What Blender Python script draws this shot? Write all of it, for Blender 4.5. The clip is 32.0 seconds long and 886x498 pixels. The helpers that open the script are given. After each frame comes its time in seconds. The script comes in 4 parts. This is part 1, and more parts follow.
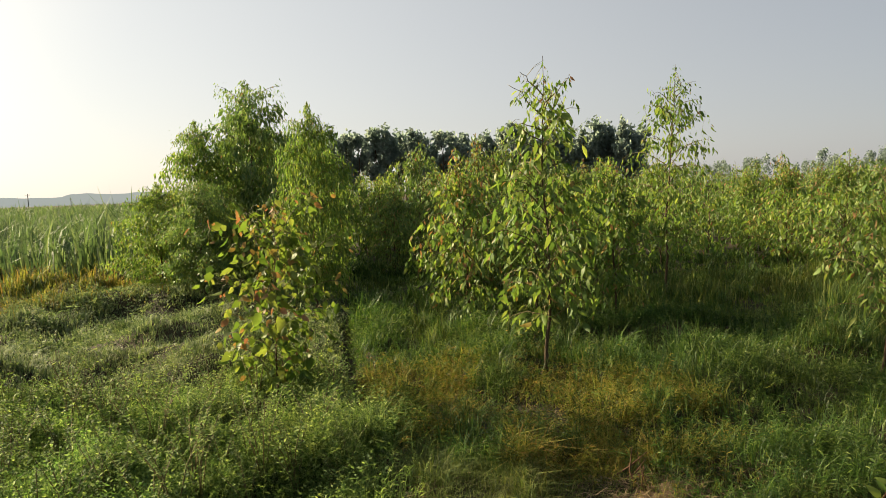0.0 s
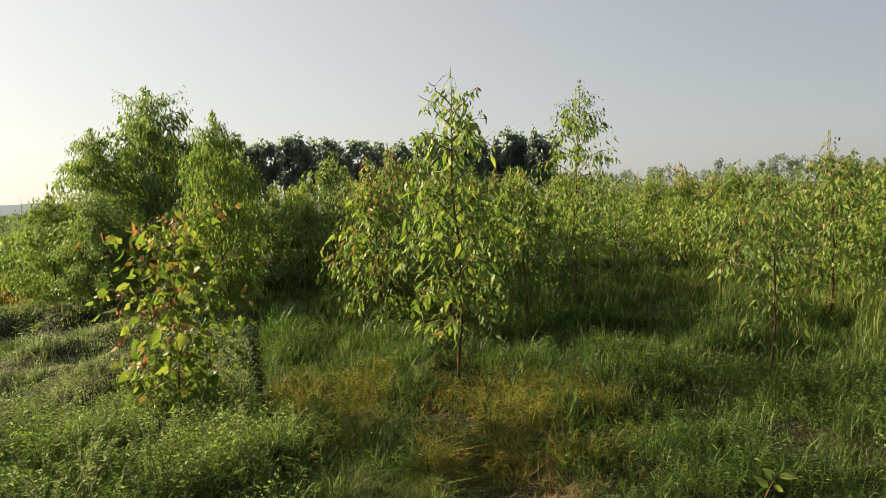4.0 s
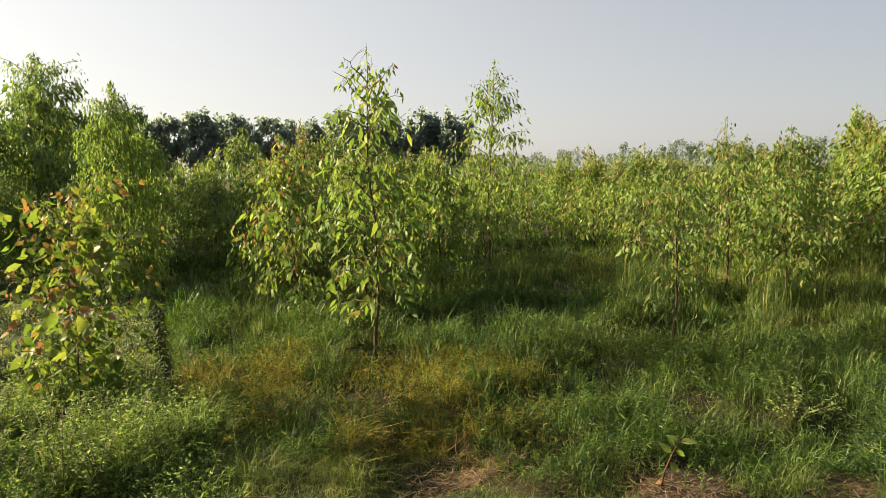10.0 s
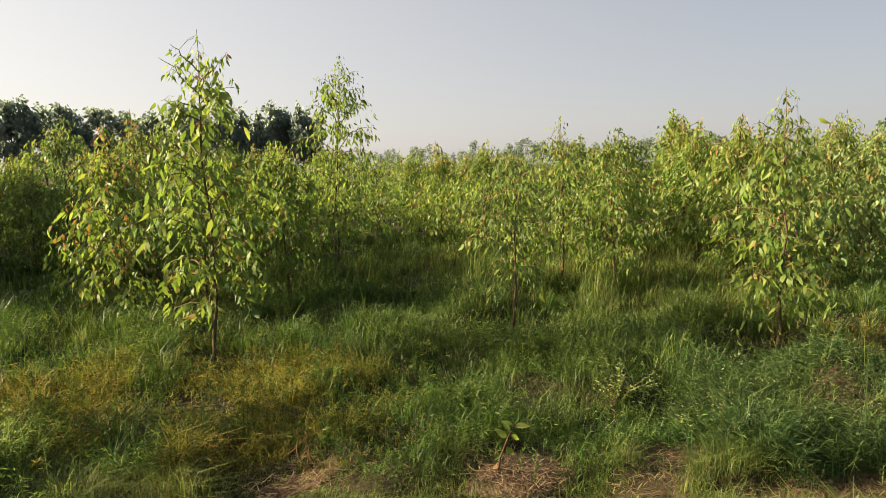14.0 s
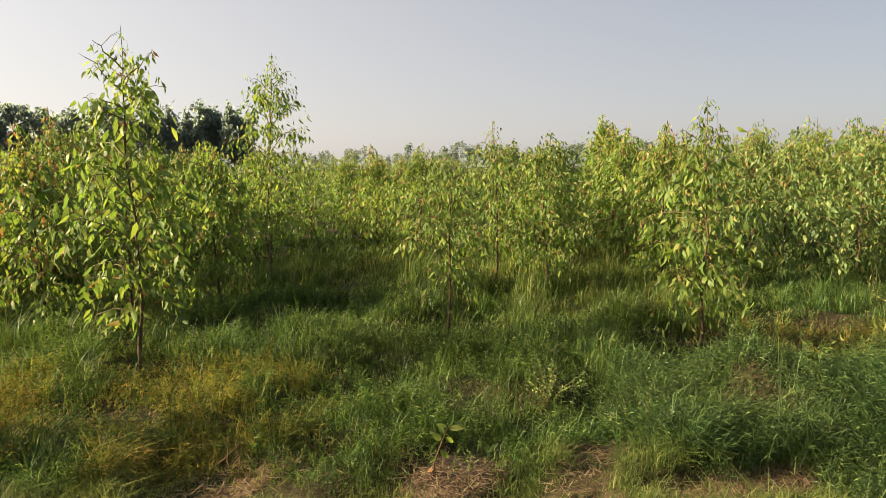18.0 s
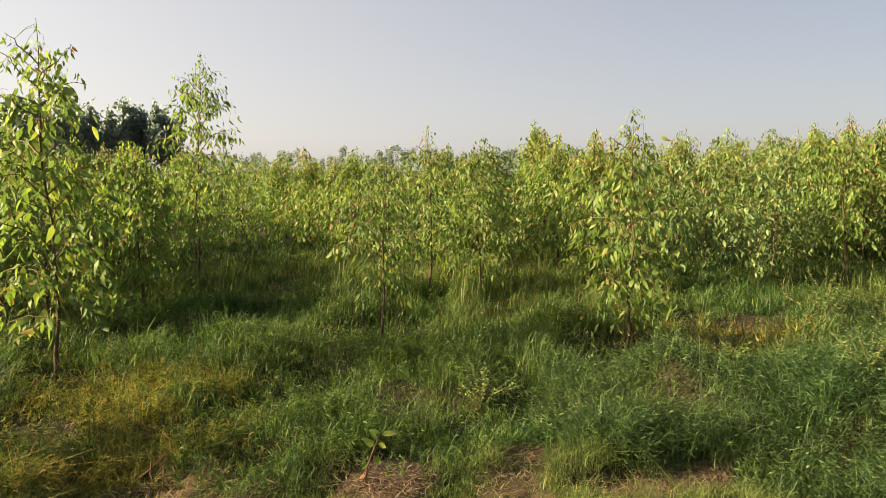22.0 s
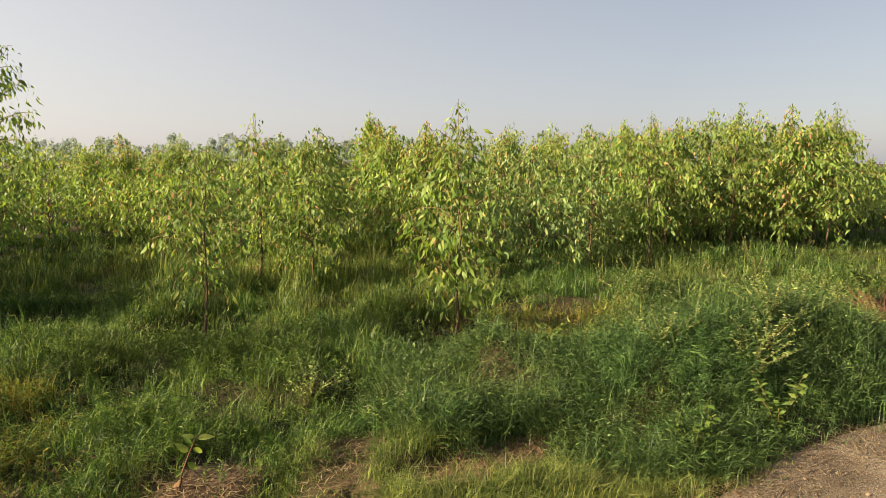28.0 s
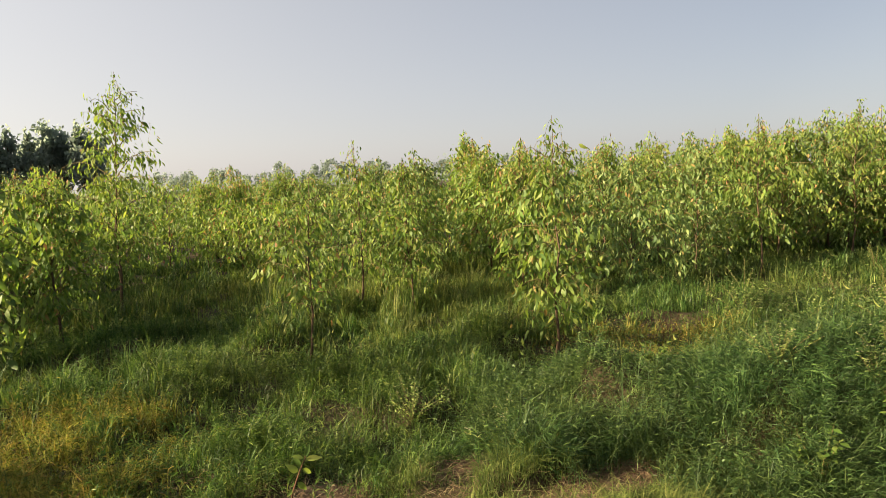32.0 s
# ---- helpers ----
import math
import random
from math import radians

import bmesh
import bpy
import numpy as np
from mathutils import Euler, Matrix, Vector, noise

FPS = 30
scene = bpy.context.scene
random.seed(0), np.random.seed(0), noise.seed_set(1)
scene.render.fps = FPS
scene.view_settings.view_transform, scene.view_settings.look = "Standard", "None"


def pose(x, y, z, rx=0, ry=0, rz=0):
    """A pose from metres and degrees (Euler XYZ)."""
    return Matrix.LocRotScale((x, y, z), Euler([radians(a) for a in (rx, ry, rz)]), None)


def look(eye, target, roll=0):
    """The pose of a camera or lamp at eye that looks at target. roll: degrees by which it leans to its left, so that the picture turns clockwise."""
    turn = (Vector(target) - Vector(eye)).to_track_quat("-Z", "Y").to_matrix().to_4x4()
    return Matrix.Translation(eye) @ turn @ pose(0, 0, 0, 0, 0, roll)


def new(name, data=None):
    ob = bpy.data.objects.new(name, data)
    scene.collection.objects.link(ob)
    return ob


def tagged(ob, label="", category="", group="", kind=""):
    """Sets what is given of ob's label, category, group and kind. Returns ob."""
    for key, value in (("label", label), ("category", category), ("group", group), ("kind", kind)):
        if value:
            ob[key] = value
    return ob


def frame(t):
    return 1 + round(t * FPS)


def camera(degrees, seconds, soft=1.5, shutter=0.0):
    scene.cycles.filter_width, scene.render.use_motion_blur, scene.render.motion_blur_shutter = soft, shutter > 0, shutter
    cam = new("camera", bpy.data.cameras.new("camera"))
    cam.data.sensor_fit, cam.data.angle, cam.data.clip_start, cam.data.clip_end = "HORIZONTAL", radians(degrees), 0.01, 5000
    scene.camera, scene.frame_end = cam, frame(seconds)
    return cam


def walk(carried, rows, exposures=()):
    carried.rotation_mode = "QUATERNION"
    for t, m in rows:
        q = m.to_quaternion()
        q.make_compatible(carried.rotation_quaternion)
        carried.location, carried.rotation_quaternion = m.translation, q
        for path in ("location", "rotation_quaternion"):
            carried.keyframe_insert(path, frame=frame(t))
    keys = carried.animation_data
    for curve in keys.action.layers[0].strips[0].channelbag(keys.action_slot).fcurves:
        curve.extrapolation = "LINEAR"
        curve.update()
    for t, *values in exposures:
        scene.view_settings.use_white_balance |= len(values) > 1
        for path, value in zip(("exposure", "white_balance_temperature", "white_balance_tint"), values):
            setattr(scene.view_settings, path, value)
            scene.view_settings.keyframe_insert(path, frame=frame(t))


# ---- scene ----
# Eye height 1.6 m; +y is the way the view starts, +x to its right.
cam = camera(66.46, 32.0, soft=0.2)

# seconds, eye x, y, z, yaw to the left, pitch up, roll
PATH = [
    (0.0, 0.000, 0.000, 1.600, -5.50, -4.94, -2.07),
    (0.5, 0.012, 0.001, 1.603, -7.72, -4.79, -1.88),
    (1.0, 0.023, 0.006, 1.605, -10.42, -4.49, -1.71),
    (1.5, 0.028, 0.004, 1.609, -10.89, -4.34, -2.04),
    (2.0, 0.036, 0.010, 1.604, -10.47, -4.32, -2.05),
    (2.5, 0.045, 0.009, 1.603, -10.89, -4.19, -2.07),
    (3.0, 0.049, 0.010, 1.603, -11.32, -4.06, -2.15),
    (3.5, 0.049, 0.004, 1.599, -11.44, -4.10, -2.15),
    (4.0, 0.053, 0.008, 1.601, -12.55, -4.45, -2.37),
    (4.5, 0.058, 0.011, 1.595, -13.73, -4.67, -2.29),
    (6.5, 0.062, 0.008, 1.602, -14.16, -5.03, -2.87),
    (7.0, 0.075, 0.011, 1.601, -15.72, -5.20, -2.73),
    (7.5, 0.074, 0.011, 1.597, -17.63, -4.94, -2.10),
    (8.0, 0.066, 0.017, 1.591, -18.76, -4.89, -2.12),
    (8.5, 0.056, 0.028, 1.588, -19.43, -5.23, -1.69),
    (9.0, 0.034, 0.021, 1.591, -20.06, -4.68, -0.95),
    (9.5, 0.030, 0.015, 1.590, -19.58, -5.56, -1.68),
    (10.0, 0.033, 0.026, 1.588, -19.82, -6.35, -1.73),
    (10.5, 0.053, 0.038, 1.583, -20.33, -6.45, -1.96),
    (11.0, 0.064, 0.044, 1.576, -21.71, -6.75, -1.81),
    (11.5, 0.062, 0.045, 1.571, -22.48, -6.69, -1.77),
    (12.0, 0.056, 0.045, 1.575, -21.77, -6.45, -1.95),
    (12.5, 0.066, 0.045, 1.575, -20.89, -6.20, -2.11),
    (13.0, 0.087, 0.030, 1.580, -24.22, -6.19, -1.79),
    (13.5, 0.111, 0.016, 1.575, -28.27, -6.77, -1.55),
    (14.0, 0.127, 0.009, 1.575, -32.08, -6.95, -1.50),
    (14.5, 0.125, -0.005, 1.580, -34.93, -6.90, -1.04),
    (16.5, 0.123, -0.007, 1.579, -35.88, -6.89, -1.00),
    (17.0, 0.117, -0.002, 1.582, -36.13, -6.98, -1.14),
    (17.5, 0.122, -0.002, 1.589, -36.80, -6.99, -1.06),
    (18.0, 0.127, 0.000, 1.584, -37.59, -6.87, -0.94),
    (18.5, 0.125, -0.007, 1.587, -39.30, -6.73, -0.52),
    (19.0, 0.135, -0.007, 1.585, -41.29, -6.73, -0.28),
    (19.5, 0.135, -0.006, 1.585, -42.19, -6.52, -0.21),
    (20.0, 0.136, -0.005, 1.582, -43.06, -6.66, 0.30),
    (20.5, 0.135, -0.004, 1.586, -43.10, -6.65, 0.12),
    (21.0, 0.139, -0.006, 1.586, -43.41, -6.66, 0.05),
    (21.5, 0.135, -0.006, 1.589, -43.35, -6.64, -0.08),
    (22.0, 0.136, -0.006, 1.586, -43.13, -6.58, -0.23),
    (22.5, 0.141, -0.010, 1.590, -42.93, -6.55, -0.40),
    (23.0, 0.145, -0.013, 1.589, -42.86, -6.79, -0.36),
    (23.5, 0.153, -0.012, 1.587, -43.70, -7.00, -0.18),
    (24.0, 0.148, -0.018, 1.587, -44.58, -7.01, 0.03),
    (24.5, 0.152, -0.022, 1.585, -46.22, -7.15, 0.46),
    (25.0, 0.173, -0.030, 1.583, -47.95, -7.02, 0.34),
    (25.5, 0.175, -0.050, 1.593, -49.94, -6.80, 0.36),
    (26.0, 0.190, -0.064, 1.590, -52.29, -6.96, 0.75),
    (26.5, 0.195, -0.064, 1.591, -53.12, -7.20, 0.52),
    (28.5, 0.230, -0.085, 1.585, -57.25, -7.30, 0.30),
    (29.0, 0.225, -0.094, 1.590, -57.68, -7.18, 0.33),
    (29.5, 0.218, -0.100, 1.594, -58.77, -7.06, 0.68),
    (30.0, 0.220, -0.095, 1.590, -59.14, -6.85, 0.66),
    (30.5, 0.222, -0.094, 1.590, -58.67, -6.69, 0.40),
    (31.0, 0.228, -0.085, 1.583, -57.73, -7.31, -0.02),
    (31.5, 0.213, -0.074, 1.602, -53.29, -6.22, -0.28),
    (32.0, 0.234, -0.086, 1.612, -48.13, -5.83, -2.47),
]


def view(x, y, z, yaw, pitch, roll):
    a, p = radians(yaw), radians(pitch)
    way = Vector((-math.sin(a) * math.cos(p), math.cos(a) * math.cos(p), math.sin(p)))
    eye = Vector((x, y, z))
    return look(eye, eye + way, roll)


walk(cam, [(t, view(*row)) for t, *row in PATH],
     exposures=[(0.0, 1.73, 6750, 5), (4.5, 1.78, 6780, 5), (9.0, 2.02, 6850, 6), (17.0, 2.06, 7050, 10), (24.0, 2.16, 7050, 10), (32.0, 2.13, 7000, 9)])

# ---- sky and sun ----
SUN_AZ, SUN_EL = -60.0, 24.0     # degrees from +y to the right, and up

world = bpy.data.worlds.new("sky")
scene.world = world
world.use_nodes = True
wn = world.node_tree
wn.nodes.clear()
sky = wn.nodes.new("ShaderNodeTexSky")
sky.sky_type = "NISHITA"
sky.sun_disc = False
sky.sun_elevation = radians(SUN_EL)
sky.sun_rotation = radians(SUN_AZ)
sky.air_density, sky.dust_density, sky.ozone_density = 1.0, 1.4, 1.0
pale = wn.nodes.new("ShaderNodeHueSaturation")
pale.inputs["Saturation"].default_value = 0.8
sky_bg, haze = wn.nodes.new("ShaderNodeBackground"), wn.nodes.new("ShaderNodeBackground")
sky_bg.inputs["Strength"].default_value = 0.0130
haze.inputs["Strength"].default_value = 1.0
# morning haze: a wide and a close glow round the sun, over an even pale veil
sun_way = Vector((math.sin(radians(SUN_AZ)) * math.cos(radians(SUN_EL)),
                  math.cos(radians(SUN_AZ)) * math.cos(radians(SUN_EL)), math.sin(radians(SUN_EL))))


def glow_node(reach, colour, shape="QUADRATIC_SPHERE"):
    """Light that falls off evenly from the sun's place to reach, measured on the unit sphere."""
    fall = wn.nodes.new("ShaderNodeTexGradient")
    fall.gradient_type = shape
    fall.texture_mapping.scale = (1 / reach,) * 3
    fall.texture_mapping.translation = -sun_way / reach
    glow = wn.nodes.new("ShaderNodeBackground")
    glow.inputs["Color"].default_value = (*colour, 1)
    wn.links.new(fall.outputs["Fac"], glow.inputs["Strength"])
    return glow


def low_node(colour):
    """The veil near the horizon."""
    low = wn.nodes.new("ShaderNodeTexGradient")
    low.texture_mapping.mapping_x = "Z"
    low.texture_mapping.scale = (-1.6, 1, 1)
    low.texture_mapping.translation = (1.0, 0, 0)
    veil = wn.nodes.new("ShaderNodeBackground")
    veil.inputs["Color"].default_value = (*colour, 1)
    wn.links.new(low.outputs["Fac"], veil.inputs["Strength"])
    return veil


sky_sum = sky_bg
wn.links.new(sky.outputs[0], pale.inputs["Color"])
wn.links.new(pale.outputs[0], sky_bg.inputs["Color"])
haze.inputs["Color"].default_value = (0.014, 0.027, 0.050, 1)
for more in (haze, low_node((0.064, 0.052, 0.044)), glow_node(1.78, (0.222, 0.200, 0.168), "SPHERICAL"), glow_node(0.72, (0.66, 0.52, 0.32))):
    both = wn.nodes.new("ShaderNodeAddShader")
    wn.links.new(sky_sum.outputs[0], both.inputs[0])
    wn.links.new(more.outputs[0], both.inputs[1])
    sky_sum = both
sky_out = wn.nodes.new("ShaderNodeOutputWorld")
wn.links.new(sky_sum.outputs[0], sky_out.inputs["Surface"])

sun = new("sun", bpy.data.lights.new("sun", "SUN"))
sun.data.energy, sun.data.angle, sun.data.color = 4.7, radians(0.8), (1.0, 0.82, 0.56)
sun.matrix_world = look(sun_way * 60, (0, 0, 0))


# ---- materials ----
def material(name):
    m = bpy.data.materials.new(name)
    m.use_nodes = True
    t = m.node_tree
    t.nodes.clear()
    return m, t, t.nodes.new("ShaderNodeOutputMaterial")


def ramp_node(t, colours):
    r = t.nodes.new("ShaderNodeValToRGB")
    e = r.color_ramp.elements
    while len(e) < len(colours):
        e.new(0.5)
    for k, (place, c) in enumerate(colours):
        e[k].position, e[k].color = place, (*c, 1)
    return r


def leaf_material(name, colours, through_light=0.50, rough=0.6, single=False, glow=(1.18, 1.20, 0.72), gloss=0.18, patchy=0.28, grain=1.6):
    """Thin green tissue: a diffuse, faintly glossy face that lets some light through. single: the leaves are objects."""
    m, t, out = material(name)
    if single:
        rnd = t.nodes.new("ShaderNodeObjectInfo").outputs["Random"]
    else:
        rnd = t.nodes.new("ShaderNodeNewGeometry").outputs["Random Per Island"]
    ramp = ramp_node(t, colours)
    t.links.new(rnd, ramp.inputs[0])
    tc = t.nodes.new("ShaderNodeTexCoord")
    nz = t.nodes.new("ShaderNodeTexNoise")
    nz.inputs["Scale"].default_value, nz.inputs["Detail"].default_value = grain, 4
    t.links.new(tc.outputs["Object"], nz.inputs["Vector"])
    hsv = t.nodes.new("ShaderNodeHueSaturation")
    mr = t.nodes.new("ShaderNodeMapRange")
    mr.inputs["From Min"].default_value, mr.inputs["From Max"].default_value = 0.28, 0.72
    mr.inputs["To Min"].default_value, mr.inputs["To Max"].default_value = 0.64 * (1 - patchy), 0.64 * (1 + patchy)
    t.links.new(nz.outputs["Fac"], mr.inputs["Value"])
    t.links.new(mr.outputs[0], hsv.inputs["Value"])
    t.links.new(ramp.outputs[0], hsv.inputs["Color"])
    wide, hue = t.nodes.new("ShaderNodeTexNoise"), t.nodes.new("ShaderNodeMapRange")
    wide.inputs["Scale"].default_value, wide.inputs["Detail"].default_value = 0.75, 2
    t.links.new(tc.outputs["Object"], wide.inputs["Vector"])
    hue.inputs["From Min"].default_value, hue.inputs["From Max"].default_value = 0.3, 0.7
    hue.inputs["To Min"].default_value, hue.inputs["To Max"].default_value = 0.5 - 0.04 * patchy, 0.5 + 0.025 * patchy
    t.links.new(wide.outputs["Fac"], hue.inputs["Value"])
    t.links.new(hue.outputs[0], hsv.inputs["Hue"])
    pb = t.nodes.new("ShaderNodeBsdfPrincipled")
    pb.inputs["Roughness"].default_value = rough
    pb.inputs["Specular IOR Level"].default_value = gloss
    t.links.new(hsv.outputs[0], pb.inputs["Base Color"])
    tr = t.nodes.new("ShaderNodeBsdfTranslucent")
    mul = t.nodes.new("ShaderNodeMix")
    mul.data_type, mul.blend_type = "RGBA", "MULTIPLY"
    mul.inputs["Factor"].default_value = 1.0
    t.links.new(hsv.outputs[0], mul.inputs[6])
    mul.inputs[7].default_value = (*glow, 1)
    t.links.new(mul.outputs[2], tr.inputs["Color"])
    mix = t.nodes.new("ShaderNodeMixShader")
    mix.inputs[0].default_value = through_light
    t.links.new(pb.outputs[0], mix.inputs[1])
    t.links.new(tr.outputs[0], mix.inputs[2])
    t.links.new(mix.outputs[0], out.inputs["Surface"])
    return m


def rough_material(name, colours, scale, fine, bump, rough=0.9):
    """Earth, bark and straw: two scales of noise in the colour and a bump."""
    m, t, out = material(name)
    tc = t.nodes.new("ShaderNodeTexCoord")
    big, small = t.nodes.new("ShaderNodeTexNoise"), t.nodes.new("ShaderNodeTexNoise")
    big.inputs["Scale"].default_value, small.inputs["Scale"].default_value = scale, fine
    big.inputs["Detail"].default_value, small.inputs["Detail"].default_value = 5, 8
    for n in (big, small):
        t.links.new(tc.outputs["Object"], n.inputs["Vector"])
    add = t.nodes.new("ShaderNodeMath")
    add.operation = "MULTIPLY_ADD"
    add.inputs[1].default_value = 0.45
    t.links.new(small.outputs["Fac"], add.inputs[0])
    half = t.nodes.new("ShaderNodeMath")
    half.operation = "MULTIPLY"
    half.inputs[1].default_value = 0.55
    t.links.new(big.outputs["Fac"], half.inputs[0])
    t.links.new(half.outputs[0], add.inputs[2])
    ramp = ramp_node(t, [(p, tuple(0.82 * v for v in c)) for p, c in colours])
    t.links.new(add.outputs[0], ramp.inputs[0])
    pb = t.nodes.new("ShaderNodeBsdfPrincipled")
    pb.inputs["Roughness"].default_value = rough
    pb.inputs["Specular IOR Level"].default_value = 0.2
    t.links.new(ramp.outputs[0], pb.inputs["Base Color"])
    bp = t.nodes.new("ShaderNodeBump")
    bp.inputs["Strength"].default_value, bp.inputs["Distance"].default_value = bump, 0.02
    t.links.new(small.outputs["Fac"], bp.inputs["Height"])
    t.links.new(bp.outputs[0], pb.inputs["Normal"])
    t.links.new(pb.outputs[0], out.inputs["Surface"])
    return m


GUM = [(0.0, (0.110, 0.200, 0.055)), (0.3, (0.170, 0.285, 0.064)), (0.72, (0.250, 0.365, 0.076)), (1.0, (0.36, 0.425, 0.105))]
GUM_GREY = [(0.0, (0.110, 0.200, 0.070)), (0.5, (0.190, 0.300, 0.090)), (1.0, (0.310, 0.400, 0.125))]
YOUNG = [(0.0, (0.43, 0.24, 0.13)), (0.5, (0.43, 0.32, 0.12)), (1.0, (0.38, 0.36, 0.10))]
M_LEAF = leaf_material("gum_leaf", GUM, rough=0.5, gloss=0.3)
M_LEAF_ONE = leaf_material("gum_leaf_single", GUM, single=True, rough=0.5, gloss=0.3)
SAPLING = [(0.0, (0.10, 0.185, 0.034)), (0.5, (0.205, 0.300, 0.056)), (1.0, (0.31, 0.35, 0.08))]
M_SAPLING = leaf_material("sapling_leaf", SAPLING, 0.50, rough=0.5, gloss=0.3)
M_SAPLING_ONE = leaf_material("sapling_leaf_single", SAPLING, 0.50, single=True, rough=0.5, gloss=0.3)
M_LEAF_GREY = leaf_material("gum_leaf_dull", GUM_GREY, 0.42, rough=0.5, gloss=0.3)
M_YOUNG = leaf_material("young_red_leaf", YOUNG, 0.35, glow=(1.2, 0.9, 0.6))
M_YOUNG_ONE = leaf_material("young_red_leaf_single", YOUNG, 0.35, single=True, glow=(1.2, 0.9, 0.6))
M_YELLOW = leaf_material("yellow_leaf", [(0.0, (0.36, 0.32, 0.06)), (1.0, (0.42, 0.27, 0.08))], 0.35, single=True)
# glaucous gum leaves, paled and blued in the colour for distance haze
M_FAR_HAZED = leaf_material("hazed_far_gum_leaf", [(0.0, (0.28, 0.37, 0.33)), (0.6, (0.36, 0.45, 0.39)), (1.0, (0.43, 0.50, 0.42))], 0.72, glow=(1.0, 1.0, 0.9))
M_LUSH = leaf_material("lush_grass_blade", [(0.0, (0.034, 0.082, 0.021)), (0.4, (0.072, 0.150, 0.034)), (0.8, (0.160, 0.265, 0.060)), (1.0, (0.32, 0.40, 0.12))], 0.38, rough=0.45, gloss=0.25, patchy=0.55, grain=6.5)
M_DRY = leaf_material("dry_grass_blade", [(0.0, (0.064, 0.067, 0.018)), (0.35, (0.218, 0.259, 0.055)), (0.72, (0.391, 0.368, 0.094)), (1.0, (0.437, 0.282, 0.098))], 0.42, gloss=0.08, patchy=0.55, grain=6.5)
M_DEWY = leaf_material("dewy_grass_blade", [(0.0, (0.069, 0.121, 0.051)), (0.5, (0.207, 0.287, 0.127)), (1.0, (0.414, 0.471, 0.241))], 0.36, rough=0.6, gloss=0.16, patchy=0.55, grain=6.5)
M_CREEP = leaf_material("creeping_weed_leaf", [(0.0, (0.040, 0.080, 0.018)), (0.6, (0.080, 0.140, 0.032)), (1.0, (0.130, 0.190, 0.048))], 0.25, rough=0.8, gloss=0.1, patchy=0.5)
M_BANK = leaf_material("bank_grass_blade", [(0.0, (0.036, 0.082, 0.028)), (0.55, (0.078, 0.155, 0.046)), (1.0, (0.200, 0.300, 0.095))], 0.36, rough=0.45, gloss=0.25, patchy=0.55, grain=6.5)
M_LAWN = leaf_material("lawn_grass_blade", [(0.0, (0.070, 0.115, 0.028)), (0.6, (0.165, 0.225, 0.055)), (1.0, (0.31, 0.33, 0.105))], 0.40, patchy=0.55, grain=6.5)
# olive weedy grass, with shade near the plantation put into its colour
M_FIELD_SHADED = leaf_material("shaded_field_grass_blade", [(0.0, (0.040, 0.078, 0.020)), (0.6, (0.095, 0.150, 0.036)), (1.0, (0.195, 0.235, 0.070))], 0.36, patchy=0.55, grain=6.5)
M_WEED = leaf_material("weed_leaf", [(0.0, (0.064, 0.128, 0.036)), (0.5, (0.23, 0.358, 0.105)), (1.0, (0.512, 0.627, 0.218))], 0.46, patchy=0.55, grain=6.5)
M_BROAD = leaf_material("broad_weed_leaf", [(0.0, (0.028, 0.070, 0.014)), (0.5, (0.085, 0.165, 0.030)), (1.0, (0.180, 0.250, 0.055))], 0.34, patchy=0.5)
M_CANE = leaf_material("cane_blade", [(0.0, (0.10, 0.17, 0.085)), (0.6, (0.17, 0.26, 0.12)), (1.0, (0.27, 0.34, 0.18))], 0.40)
M_STRAW = leaf_material("dry_straw", [(0.0, (0.10, 0.060, 0.034)), (0.6, (0.24, 0.17, 0.095)), (1.0, (0.42, 0.34, 0.20))], 0.15)
M_FLOWER = leaf_material("pale_flower", [(0.0, (0.38, 0.36, 0.20)), (1.0, (0.55, 0.52, 0.36))], 0.2)
M_TWIG = rough_material("dead_twig", [(0.3, (0.070, 0.034, 0.020)), (0.7, (0.145, 0.075, 0.042))], 6, 60, 0.3)
M_BARK = rough_material("gum_bark", [(0.3, (0.048, 0.031, 0.019)), (0.55, (0.095, 0.062, 0.037)), (0.75, (0.17, 0.115, 0.072))], 9, 70, 0.4, 0.8)
M_STEM = rough_material("green_stem", [(0.3, (0.10, 0.085, 0.035)), (0.7, (0.19, 0.15, 0.055))], 9, 60, 0.2, 0.6)
# brown soil, its colour lowered to deepen the shade in grass gaps
M_SOIL = rough_material("field_soil", [(0.30, (0.015, 0.013, 0.007)), (0.45, (0.028, 0.024, 0.011)), (0.58, (0.052, 0.037, 0.019)), (0.72, (0.100, 0.066, 0.036))], 0.8, 26, 0.8)
M_BARE = rough_material("bare_earth", [(0.32, (0.042, 0.026, 0.016)), (0.5, (0.110, 0.071, 0.043)), (0.68, (0.25, 0.175, 0.11))], 5.0, 55, 1.0)
M_TRACK = rough_material("dirt_track", [(0.34, (0.055, 0.043, 0.032)), (0.46, (0.115, 0.090, 0.065)), (0.56, (0.185, 0.147, 0.110)), (0.68, (0.31, 0.25, 0.19))], 2.6, 90, 0.9)
M_STONE = rough_material("pebble", [(0.3, (0.13, 0.092, 0.065)), (0.7, (0.22, 0.165, 0.12))], 8, 50, 0.3)
M_POLE = rough_material("pole_concrete", [(0.3, (0.22, 0.21, 0.19)), (0.7, (0.34, 0.33, 0.30))], 3, 40, 0.2)
# the far rise emits a flat grey in place of hazy daylight
M_HILL, t, out = material("far_wood_glow")
hill_glow = t.nodes.new("ShaderNodeEmission")
hill_glow.inputs["Color"].default_value, hill_glow.inputs["Strength"].default_value = (0.122, 0.130, 0.128, 1), 1.0
t.links.new(hill_glow.outputs[0], out.inputs["Surface"])


